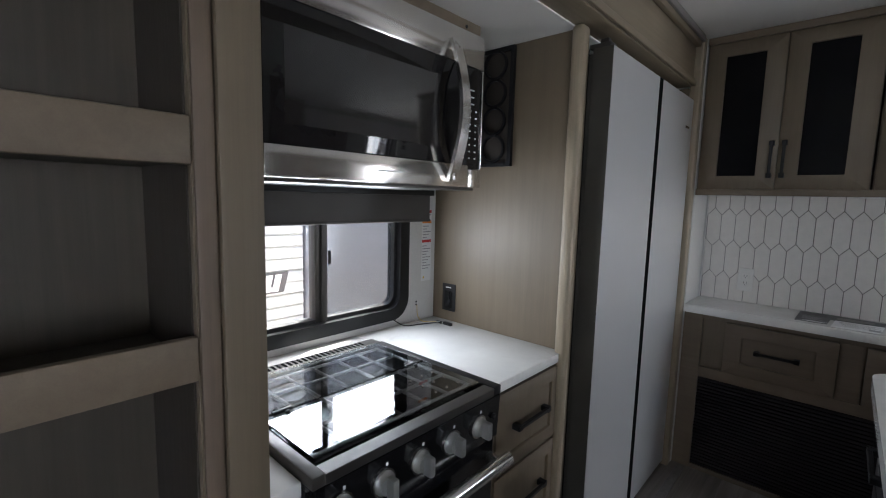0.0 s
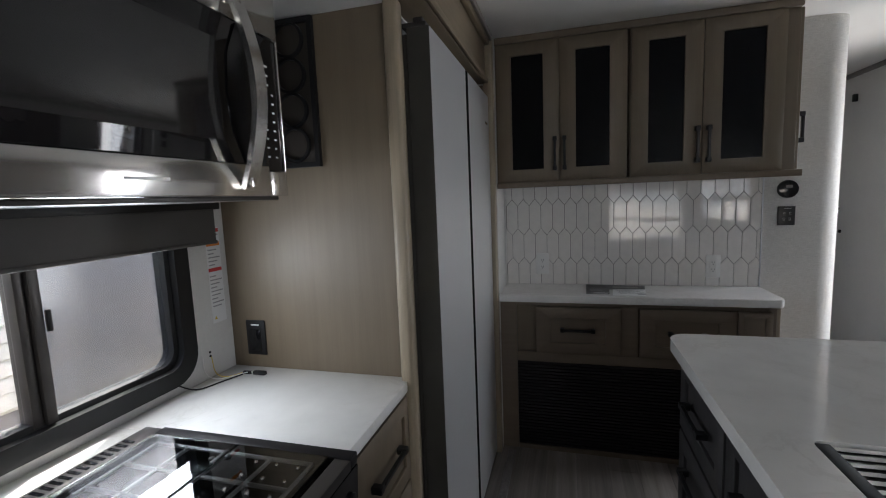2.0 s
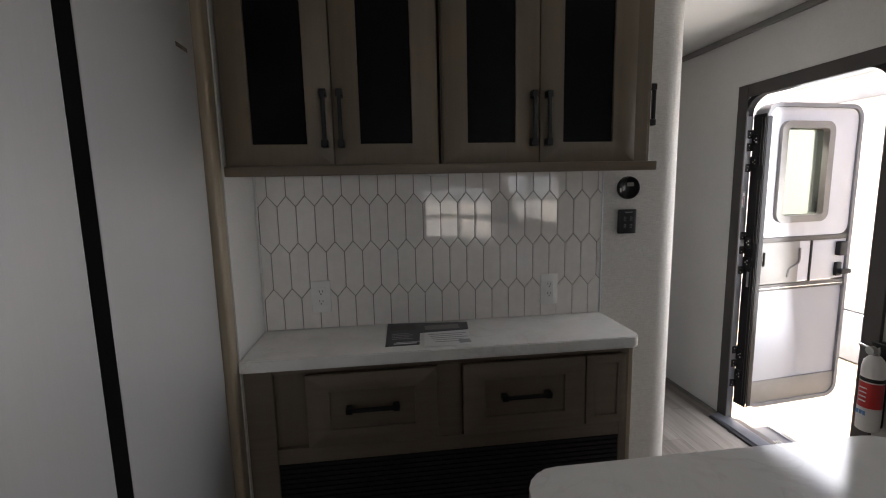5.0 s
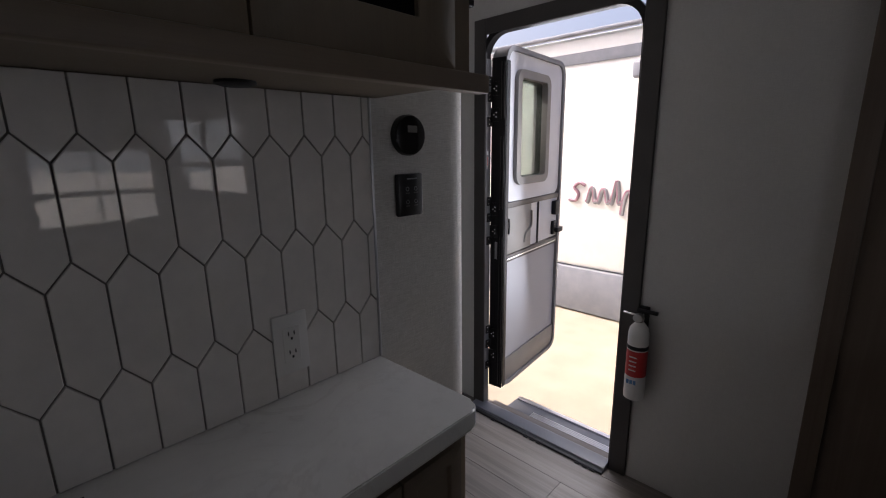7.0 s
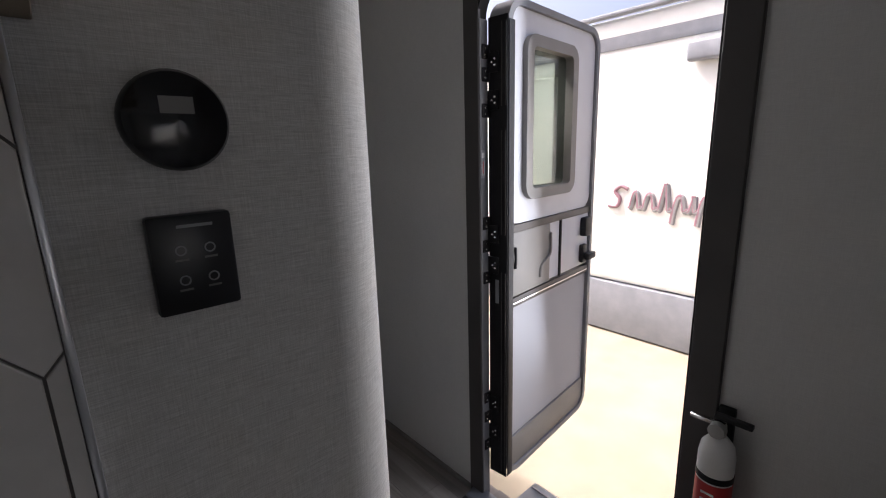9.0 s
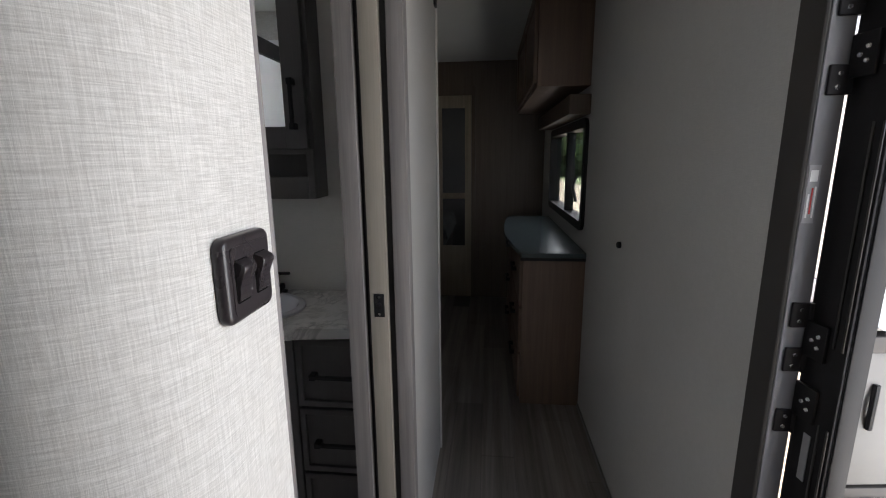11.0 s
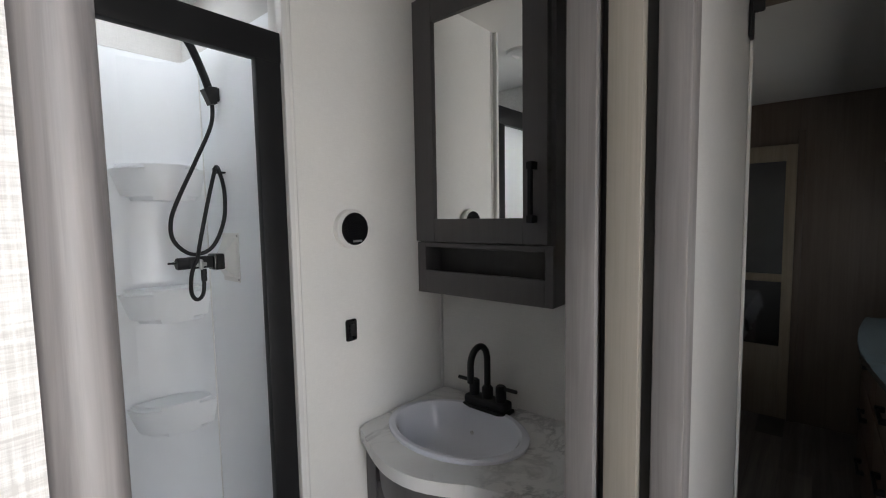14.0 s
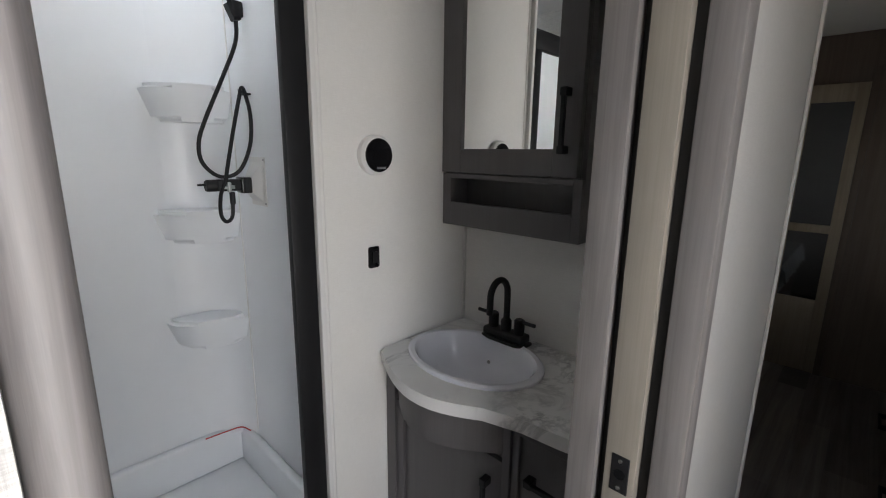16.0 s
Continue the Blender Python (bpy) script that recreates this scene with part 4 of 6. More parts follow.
for i in range(16):
    y = 1.0 - i * 0.026
    part("rack_rod", tube(bmesh.new(), [(0.668, y, 0.945), (1.108, y, 0.945)], 0.0055, 8), CHROME, snk)
for x in (0.672, 1.104):
    part("rack_end", boxes(((x - 0.014, x + 0.014), (0.6, 1.008), (0.937, 0.953)), r=0.003), RUBBER, snk)

# ---------- entry door ----------
dr = thing("door_1", (EAST, 2.885, 0), "open entry doorway with a dark brown frame", "door", "", "structure")
bm = boxes(((EAST - 0.016, EAST - 0.0005), (2.482, 2.552), (0.0, 1.968)), ((EAST - 0.016, EAST - 0.0005), (3.25, 3.318), (0.0, 1.968)), ((EAST - 0.016, EAST - 0.0005), (2.552, 3.25), (1.9, 1.968)), r=0.003, seg=1)
part("door_frame", bm, DOOR_FRAME, dr, "dark brown trim frame")
bm = bmesh.new()
inn = rrect(2.556, 3.254, -0.2, 1.9, 0.10, 8)
out = rrect(2.5355, 3.2715, -0.22, 1.9245, 0.11, 8)
ring(bm, out, inn, "x", EAST - 0.012, EAST + 0.027)
part("liner", bm, LEAF_EDGE, dr, "black metal liner with rounded top corners")
part("hinge_liner", boxes(((EAST - 0.011, EAST + 0.026), (3.247, 3.2538), (0.04, 1.8)), r=0.001, seg=1), JAMB_GREY, dr, "grey metal hinge jamb")
for z in (0.273, 0.394, 0.475, 0.95, 1.066, 1.147, 1.523, 1.635, 1.704):
    h = part("hinge_leaf", boxes(((EAST - 0.004, EAST + 0.024), (3.242, 3.2468), (z - 0.022, z + 0.022)), r=0.0015, seg=1), LEAF_EDGE, dr, "black hinge leaf")
    part("knuckle", lathe(bmesh.new(), [(0.006, -0.022), (0.006, 0.022)], (EAST + 0.028, 3.2445, z), "z", 10), LEAF_EDGE, h)
    for dz in (-0.011, 0.009):
        part("screw", lathe(bmesh.new(), [(0.004, 0), (0.003, -0.0016)], (EAST + 0.011 + 0.1 * dz, 3.242, z + dz), "y", 8), CHROME, h)
lb = part("hinge_label", boxes(((EAST - 0.009, EAST + 0.008), (3.2455, 3.2472), (1.303, 1.396))), INK_GREY, dr, "small printed label on the jamb")
for k, (m, z0, z1) in enumerate(((PAPER, 1.312, 1.35), (RED, 1.318, 1.36), (PAPER, 1.312, 1.362))):
    part("text_bar", boxes(((EAST - 0.006 + 0.0045 * k, EAST - 0.0035 + 0.0045 * k), (3.245, 3.2456), (z0, z1))), m, lb)
part("text_bar", boxes(((EAST - 0.006, EAST + 0.005), (3.245, 3.2456), (1.37, 1.388))), PAPER, lb)
sill = thing("threshold", (EAST, 2.9, 0.03), "slate door threshold with black lip and ribbed aluminium tread", "threshold", "", "structure")
part("sill_plate", prism(bmesh.new(), [(2.226, 0.031), (2.3, 0.031), (2.3, 0.058), (2.285, 0.062), (2.236, 0.05)], "y", 2.556, 3.3), SILL_GREY, sill, "slate-grey sloped sill cover")
part("sill_lip", boxes(((2.214, 2.2345), (2.556, 3.305), (0.0302, 0.041)), r=0.003), RUBBER, sill, "black lower lip")
for k in range(7):
    y = 2.585 + 0.035 * (k % 3) + 0.27 * (k // 3)
    part("lip_notch", boxes(((2.206, 2.2145), (y, y + 0.022), (0.0302, 0.037)), r=0.002, seg=1), RUBBER, sill)
part("sill_rubber", boxes(((2.3005, 2.342), (2.557, 3.22), (0.02, 0.055)), r=0.003), SILL_RUBBER, sill, "worn brown rubber strip")
part("tread_plate", boxes(((2.3425, 2.5), (2.565, 3.165), (0.005, 0.026)), r=0.003), SILL_GREY, sill, "dark step plate")
for k in range(6):
    part("tread_rib", boxes(((2.352 + 0.011 * k, 2.359 + 0.011 * k), (2.57, 3.02), (0.0262, 0.031)), r=0.001, seg=1), ALU_BRIGHT, sill, "bright aluminium tread rib")
part("tread_edge", boxes(((2.472, 2.499), (2.57, 3.16), (0.0262, 0.033)), r=0.002, seg=1), ALU_BRIGHT, sill, "bright step edge")

leaf = thing("entry_door", (2.331, 3.184, 0.14), "open white entry door with window, grey mid panel and screen", "door", turn=6.2)
leaf.matrix_basis = leaf.matrix_basis @ Matrix.Diagonal((1.024, 1, 0.969, 1))
W, H0, H1, T = 0.66, 0.0, 1.78, 0.064


def lp(name, x, y, z, m, label="", r=0.002, parent=None):
    return part(name, boxes((x, y, z), r=r), m, parent or leaf, label, local=parent is None)


bm = bmesh.new()
ring(bm, rrect(0.0, W, H0, H1, 0.08, 6), rrect(0.022, W - 0.022, H0 + 0.022, H1 - 0.022, 0.06, 6), "y", -0.012, T)
part("edge_frame", bm, JAMB_GREY, leaf, "dark metal edge frame", local=True)
bm = bmesh.new()
ring(bm, rrect(0.023, W - 0.023, 1.03, H1 - 0.023, 0.058, 6), rrect(0.115, 0.44, 1.13, 1.665, 0.04, 6), "y", 0.0, T - 0.005)
part("upper_panel", bm, DOOR_WHITE, leaf, "white upper panel", local=True)
bm = bmesh.new()
ring(bm, rrect(0.098, 0.457, 1.113, 1.682, 0.055, 6), rrect(0.138, 0.417, 1.153, 1.642, 0.02, 6), "y", -0.02, T)
part("window_frame", bm, DOOR_GREY, leaf, "grey moulded window frame", local=True)
pane = lp("window_pane", (0.136, 0.419), (0.012, 0.016), (1.15, 1.645), TINT, "greenish glass", 0)
pane.visible_shadow = False
lp("mid_rail", (0.022, W - 0.022), (-0.008, 0.02), (1.0, 1.028), ALU_DARK, "grey mid rail")
lp("slide_panel", (0.023, 0.30), (-0.004, 0.03), (0.755, 0.999), DOOR_GREY, "grey sliding screen panel")
bm = bmesh.new()
prism(bm, [(0.30, 0.76), (0.38, 0.76), (0.38, 0.998), (0.30, 0.998)], "y", 0.002, 0.03)
part("latch_backing", bm, DOOR_WHITE, leaf, "pale backing", local=True)
part("panel_curve", tube(bmesh.new(), curve_pts([(0.30, -0.006, 0.96), (0.30, -0.006, 0.88), (0.27, -0.006, 0.855), (0.235, -0.006, 0.835), (0.225, -0.006, 0.79)]), 0.006, 8), DOOR_GREY, leaf, "curved grey moulding", local=True)
lp("latch_panel", (0.392, W - 0.023), (0.0, 0.03), (0.76, 0.998), DOOR_WHITE, "white latch panel")
lp("latch_strip", (0.381, 0.391), (-0.006, 0.03), (0.755, 0.999), BLACK)
part("pull_slot", tube(bmesh.new(), curve_pts([(0.055, -0.007, 0.865), (0.05, -0.012, 0.905), (0.055, -0.007, 0.945)]), 0.005, 8), BLACK, leaf, "black finger pull", local=True)
lk = lp("latch", (0.56, 0.615), (-0.03, 0.0), (0.90, 0.985), BLACK, "black door latch", 0.006)
lp("lever", (0.565, 0.64), (-0.045, -0.02), (0.79, 0.82), BLACK, "black lever handle", 0.006)
lp("lever_base", (0.56, 0.6), (-0.02, 0.0), (0.775, 0.86), BLACK, "", 0.006)
lp("low_rail", (0.022, W - 0.022), (-0.008, 0.02), (0.715, 0.752), ALU_DARK, "dark lower rail")
lp("low_rail_strip", (0.03, W - 0.03), (-0.011, -0.008), (0.728, 0.734), CHROME)
lp("screen", (0.023, W - 0.023), (0.004, 0.012), (0.16, 0.714), DOOR_MESH, "grey insect screen", 0)
lp("outer_skin", (0.023, W - 0.023), (0.024, T - 0.004), (0.023, 0.714), DOOR_WHITE, "", 0)
lp("kick_panel", (0.023, W - 0.023), (-0.004, 0.022), (0.023, 0.158), DOOR_GREY, "brown-grey kick panel")
lp("edge_cap", (-0.001, 0.03), (-0.016, -0.0125), (0.015, H1 - 0.075), LEAF_EDGE, "black edge moulding")
lp("hinge_edge", (-0.006, -0.001), (-0.012, T), (0.01, H1 - 0.06), LEAF_EDGE, "black hinge edge of the door")
for y0 in (-0.008, 0.008):
    for z0, z1 in ((0.03, 0.86), (1.0, 1.36), (1.44, 1.7)):
        lp("edge_strip", (-0.0085, -0.0062), (y0, y0 + 0.004), (z0, z1), ALU_DARK, "thin dull silver edge strip", 0.0008)
lp("edge_label", (-0.0075, -0.0061), (0.022, 0.036), (0.74, 0.83), INK_GREY, "small printed label on the door edge", 0)
for z in (0.195, 0.32, 0.885, 1.0, 1.46, 1.58):
    h = lp("hinge_plate", (-0.012, -0.0062), (0.02, T), (z - 0.032, z + 0.032), LEAF_EDGE, "black hinge plate", 0.002)
    for dy, dz in ((0.034, 0.01), (0.034, -0.01), (0.046, 0.0)):
        bm = lathe(bmesh.new(), [(0.0042, 0), (0.003, -0.002)], (-0.0121, dy, z + dz), "x", 8)
        part("screw", bm, CHROME, h)

ext = thing("fire_extinguisher", (2.235, 2.46, 0.43), "white fire extinguisher with red label hung beside the door", "extinguisher")
c = (2.236, 2.462, 0.0)
part("cylinder", lathe(bmesh.new(), [(0.03, 0.432), (0.037, 0.437), (0.038, 0.46), (0.038, 0.70), (0.034, 0.725), (0.022, 0.742), (0.014, 0.75)], c, "z", 28), PLASTIC_WHITE, ext, "white cylinder")
part("label", lathe(bmesh.new(), [(0.0384, 0.535), (0.0384, 0.64)], c, "z", 28), RED, ext, "red instruction label")
part("label_low", lathe(bmesh.new(), [(0.0384, 0.487), (0.0384, 0.533)], c, "z", 28), PAPER, ext, "white label with blue pictograms")
for k in range(3):
    part("pictogram", boxes(((2.1965, 2.198), (2.445 + 0.013 * k, 2.455 + 0.013 * k), (0.505, 0.522))), BLUE, ext)
for k in range(4):
    part("text_bar", boxes(((2.1963, 2.1975), (2.449, 2.476), (0.56 + 0.018 * k, 0.565 + 0.018 * k))), PAPER, ext)
part("strap", lathe(bmesh.new(), [(0.0392, 0.645), (0.0392, 0.66)], c, "z", 28), BLACK, ext, "black strap")
part("valve", lathe(bmesh.new(), [(0.013, 0.748), (0.015, 0.765), (0.012, 0.785), (0.0, 0.787)], c, "z", 16), CHROME, ext)
part("gauge", lathe(bmesh.new(), [(0.017, -0.01), (0.017, -0.03), (0.0, -0.031)], (2.236, 2.462, 0.772), "x", 18), KNOB, ext, "round gauge")
part("lever", boxes(((2.228, 2.244), (2.40, 2.475), (0.79, 0.803)), r=0.003), BLACK, ext, "black squeeze lever")
part("carry_handle", boxes(((2.229, 2.243), (2.47, 2.525), (0.772, 0.782)), r=0.003), CHROME, ext)
part("bracket", boxes(((2.274, 2.2895), (2.445, 2.48), (0.44, 0.80)), r=0.003), BLACK, ext)
solo("wall_hook", boxes(((EAST - 0.03, EAST - 0.001), (4.11, 4.135), (2.05, 2.105)), r=0.004), BLACK, "small black catch on the corridor wall", "catch")
solo("door_bumper", lathe(bmesh.new(), [(0.013, 0), (0.013, -0.01), (0.009, -0.014)], (EAST - 0.0005, 4.23, 1.072), "x", 18), BLACK, "round black bumper on the wall", "bumper")
tall = thing("tall_cabinet", (2.1, 1.2, 0), "dark brown wood tall cabinet beside the door wall", "cabinet")
part("body", boxes(((2.17, EAST - 0.001), (0.6, 1.945), (0.0, CEIL - 0.002)), r=0.003), BROWN_PANEL, tall)
part("end_trim", boxes(((2.155, 2.1698), (1.90, 1.95), (0.0, CEIL - 0.003)), r=0.004), BROWN_PANEL, tall)

# ---------- bath doorway ----------
jamb = thing("door_2", (1.5, 3.2, 0), "open pocket doorway of the bath with grey wood casing", "door", "", "structure")
part("round_post", tube(bmesh.new(), [(1.543, 2.9125, 0.0), (1.543, 2.9125, CEIL - 0.001)], 0.0102, 24), POST_WOOD, jamb, "rounded grey wood edge post")
part("inner_casing", boxes(((1.435, 1.478), (3.478, 3.5298), (0.0, CEIL - 0.001)), r=0.002), GREY_WOOD, jamb, "grey wood casing")
part("strike_jamb", boxes(((1.491, 1.535), (3.482, 3.5298), (0.0, CEIL - 0.001)), r=0.0015), TAUPE_WOOD, jamb, "taupe strike jamb")
part("outer_casing", boxes(((1.551, 1.59), (3.486, 3.532), (0.0, CEIL - 0.001)), r=0.003), GREY_WOOD, jamb, "grey wood casing")
part("felt_gap", boxes(((1.4782, 1.4908), (3.50, 3.5297), (0.0, CEIL - 0.001)), ((1.5352, 1.5508), (3.50, 3.5297), (0.0, CEIL - 0.001))), RUBBER, jamb, "black felt strips")
st = part("strike_plate", boxes(((1.501, 1.527), (3.4805, 3.4822), (1.033, 1.092)), r=0.001, seg=1), BLACK, jamb, "black latch strike plate")
bm = bmesh.new()
for z in (1.041, 1.084):
    lathe(bm, [(0.0035, 0), (0.003, -0.0015)], (1.514, 3.4804, z), "y", 10)
part("screw", bm, CHROME, st)
part("latch_hole", lathe(bmesh.new(), [(0.008, 0), (0.008, -0.0006)], (1.514, 3.4806, 1.062), "y", 16), BLACK_GLOSS, st)
part("slide_edge", boxes(((1.478, 1.5), (2.862, 2.889), (0.02, CEIL - 0.02)), r=0.001, seg=1), GREY_WOOD, jamb, "edge of the pocket door")

sw = thing("light_switch", (1.56, 2.83, 1.316), "plum-black double rocker switch on the woven wall", "switch")
bm = bmesh.new()
loops = [[bm.verts.new((x, u, v)) for u, v in rrect(2.804 + g, 2.881 - g, 1.276 + g, 1.351 - g, 0.01 - g, 6)] for g, x in ((0, 1.5552), (0, 1.5605), (0.0012, 1.5632), (0.004, 1.5647), (0.0075, 1.565))]
for p, q in zip(loops, loops[1:]):
    for a in range(len(p)):
        bm.faces.new((p[a], p[(a + 1) % len(p)], q[(a + 1) % len(p)], q[a]))
bm.faces.new(loops[-1])
part("plate", bm, SWITCH, sw)
part("bezel", prism(bmesh.new(), rrect(2.8125, 2.8745, 1.2835, 1.3425, 0.005, 4), "x", 1.5651, 1.5656), SWITCH, sw)
for y in (2.8268, 2.8582):
    part("rocker_well", prism(bmesh.new(), rrect(y - 0.0108, y + 0.0108, 1.2935, 1.3315, 0.003, 3), "x", 1.5656, 1.5658), SHADOW_GAP, sw, "black recess")
    bm = prism(bmesh.new(), [(1.5659, 1.296), (1.568, 1.296), (1.5678, 1.302), (1.5688, 1.308), (1.5712, 1.315), (1.5745, 1.3215), (1.5752, 1.3245), (1.5735, 1.3275), (1.5659, 1.3305)], "y", y - 0.0095, y + 0.0095)
    bmesh.ops.bevel(bm, geom=[e for e in bm.edges if e.verts[0].co.x > 1.567 and e.verts[1].co.x > 1.567], offset=0.0007, segments=1, affect="EDGES")
    part("rocker", bm, SWITCH, sw, "black rocker")

solo("door_edge", boxes(((1.5556, 1.563), (4.375, 4.398), (0.0, 2.075)), r=0.002), PLASTIC_WHITE, "white edge strip of the bedroom sliding door", "trim", "structure")

# ---------- bath: shower ----------
sh = thing("shower_stall", (0.3, 3.1, 0), "white moulded shower stall with corner shelves and raised pan", "shower", "", "structure")
part("back_wall", boxes(((-0.11, -0.08), (2.8, 3.58), (0.2, 2.1))), GELCOAT, sh)
part("side_wall", boxes(((-0.11, 0.62), (3.55, 3.58), (0.2, 2.1))), GELCOAT, sh)
part("near_wall", boxes(((-0.11, 0.62), (2.77, 2.8), (0.2, 2.1))), GELCOAT, sh)
part("upper_liner", boxes(((-0.11, 0.60), (3.552, 3.58), (2.1, CEIL)), ((-0.11, -0.078), (2.77, 3.58), (2.1, CEIL))), WALL_GREY, sh)
col = [(-0.08, 3.55), (-0.08, 3.35)] + [(-0.08 + 0.13 * (1 - math.cos(radians(a))) , 3.35 + 0.19 * math.sin(radians(a))) for a in range(15, 76, 12)] + [(0.06, 3.55)]
part("corner_column", prism(bmesh.new(), col, "z", 0.36, 2.08), GELCOAT, sh, "moulded corner column")
for z in (1.62, 1.2, 0.8):
    pts = [(-0.08, 3.55)] + [(-0.08 + 0.145 * math.sin(radians(a)) ** 0.8, 3.55 - 0.25 * math.cos(radians(a)) ** 0.8) for a in range(0, 91, 10)]
    bm = prism(bmesh.new(), pts, "z", z - 0.02, z + 0.10)
    for v in bm.verts:
        if v.co.z < z:
            v.co.x, v.co.y = -0.08 + (v.co.x + 0.08) * 0.8, 3.55 + (v.co.y - 3.55) * 0.84
    bmesh.ops.bevel(bm, geom=[e for e in bm.edges if abs(e.verts[0].co.z - e.verts[1].co.z) < 1e-5], offset=0.016, segments=3, affect="EDGES")
    part("corner_shelf", bm, GELCOAT, sh, "moulded corner shelf")
part("panel_seam", boxes(((0.062, 0.066), (3.546, 3.5502), (0.4, 2.08)), r=0.001, seg=1), PLASTIC_WHITE, sh)
part("pan", boxes(((-0.08, 0.66), (2.8, 3.55), (0.0, 0.22)), ((-0.08, -0.045), (2.8, 3.55), (0.22, 0.38)), ((-0.045, 0.60), (3.515, 3.55), (0.22, 0.38)), ((-0.045, 0.60), (2.8, 2.835), (0.22, 0.38)), ((0.60, 0.672), (2.8, 3.55), (0.22, 0.34)), r=0.012, seg=3), GELCOAT, sh, "white raised shower pan")
part("rim_tape", tube(bmesh.new(), curve_pts([(-0.04, 3.38, 0.383), (-0.03, 3.46, 0.385), (-0.01, 3.51, 0.39), (0.03, 3.53, 0.384)]), 0.0025, 6), RED, sh, "strip of red tape")
part("label_patch", boxes(((-0.0795, -0.078), (2.93, 3.02), (1.86, 1.9))), PAPER, sh, "pale sticker")
fr2 = thing("shower_frame", (0.67, 3.15, 0.34), "matt black metal shower door frame", "frame", "", "structure")
part("side_post", boxes(((0.658, 0.68), (3.430, 3.4945), (0.34, 1.985)), r=0.002), BLACK, fr2)
part("side_post", boxes(((0.64, 0.678), (2.80, 2.84), (0.34, 1.985)), r=0.002), BLACK, fr2)
part("top_rail", boxes(((0.656, 0.682), (2.80, 3.4948), (1.915, 1.988)), r=0.002), BLACK, fr2)
part("inner_post", boxes(((0.63, 0.6575), (3.456, 3.466), (0.34, 1.912)), r=0.001, seg=1), ALU_DARK, fr2)

hs = thing("hand_shower", (0.1, 3.5, 1.4), "black hand shower with looped hose and mixing valve", "shower head")
HX = 0.2
part("valve_body", boxes(((HX - 0.018, HX + 0.018), (3.425, 3.525), (1.378, 1.416)), r=0.008, seg=3), BLACK, hs)
part("valve_block", boxes(((HX - 0.02, HX + 0.032), (3.497, 3.53), (1.37, 1.422)), r=0.004, seg=2), BLACK_GLOSS, hs, "black end block")
bm = lathe(bmesh.new(), [(0.016, -0.03), (0.019, -0.026), (0.019, 0.002)], (HX, 3.425, 1.397), "y", 16)
box(bm, (HX - 0.004, HX + 0.004), (3.372, 3.396), (1.397, 1.404), 0.002)
part("valve_knob", bm, BLACK, hs)
part("lever_cross", boxes(((HX + 0.0185, HX + 0.03), (3.44, 3.475), (1.386, 1.398)), ((HX + 0.0186, HX + 0.033), (3.452, 3.463), (1.376, 1.408)), r=0.003), KNOB, hs, "grey cross lever")
bm = bmesh.new()
small = [bm.verts.new((x, 3.529, z)) for x, z in ((HX - 0.02, 1.37), (HX + 0.03, 1.37), (HX + 0.03, 1.425), (HX - 0.02, 1.425))]
large = [bm.verts.new((x, 3.5495, z)) for x, z in ((HX - 0.01, 1.338), (HX + 0.082, 1.338), (HX + 0.082, 1.478), (HX - 0.01, 1.478))]
for a in range(4):
    bm.faces.new((small[a], small[(a + 1) % 4], large[(a + 1) % 4], large[a]))
bm.faces.new(small)
bm.faces.new(large)
part("wall_housing", bm, PLASTIC_WHITE, hs, "white moulded wall housing", smooth=False)
pl = part("wall_plate", boxes(((HX - 0.02, HX + 0.093), (3.5465, 3.5499), (1.328, 1.488)), r=0.001, seg=1), PLASTIC_WHITE, hs, "white wall plate")
for z in (1.337, 1.479):
    part("screw", lathe(bmesh.new(), [(0.004, 0), (0.003, -0.002)], (HX + 0.087, 3.5464, z), "y", 10), KNOB, pl)
part("hook", boxes(((HX - 0.004, HX + 0.03), (3.525, 3.549), (1.682, 1.688)), ((HX - 0.004, HX + 0.0), (3.52, 3.528), (1.682, 1.7)), ((HX + 0.03, HX + 0.034), (3.52, 3.528), (1.682, 1.7)), r=0.0015, seg=1), BLACK, hs, "black hose hook")
bm = boxes(((HX - 0.012, HX + 0.02), (3.515, 3.549), (1.912, 1.958)), r=0.006)
prism(bm, [(3.5, 1.945), (3.522, 1.955), (3.54, 1.905), (3.52, 1.9)], "x", HX - 0.012, HX + 0.018)
part("head_holder", bm, BLACK, hs, "black head bracket")
part("wand", tube(bmesh.new(), curve_pts([(HX, 3.53, 1.92), (HX, 3.515, 1.975), (HX - 0.004, 3.492, 2.04), (HX - 0.01, 3.47, 2.09), (HX - 0.02, 3.43, 2.14)]), 0.0125, 12), BLACK, hs, "black shower wand")
part("spray_head", lathe(bmesh.new(), [(0.014, 0.02), (0.036, 0.008), (0.038, 0.0), (0.0, -0.002)], (HX - 0.02, 3.42, 2.135), "z", 20), BLACK, hs)
part("hose", tube(bmesh.new(), curve_pts([(0.2, 3.531, 1.92), (0.2, 3.524, 1.84), (0.2, 3.473, 1.725), (0.2, 3.412, 1.597), (0.2, 3.388, 1.528), (0.2, 3.394, 1.467), (0.204, 3.441, 1.425), (0.215, 3.498, 1.443), (0.232, 3.532, 1.526), (0.236, 3.538, 1.618), (0.222, 3.532, 1.685), (0.21, 3.528, 1.704), (0.203, 3.522, 1.68), (0.2, 3.497, 1.581), (0.208, 3.465, 1.46), (0.226, 3.447, 1.41), (0.215, 3.433, 1.366), (0.2, 3.434, 1.303), (0.2, 3.45, 1.278), (0.2, 3.47, 1.298), (0.2, 3.475, 1.37)], 6), 0.0062, 10), BLACK, hs, "black ribbed hose")
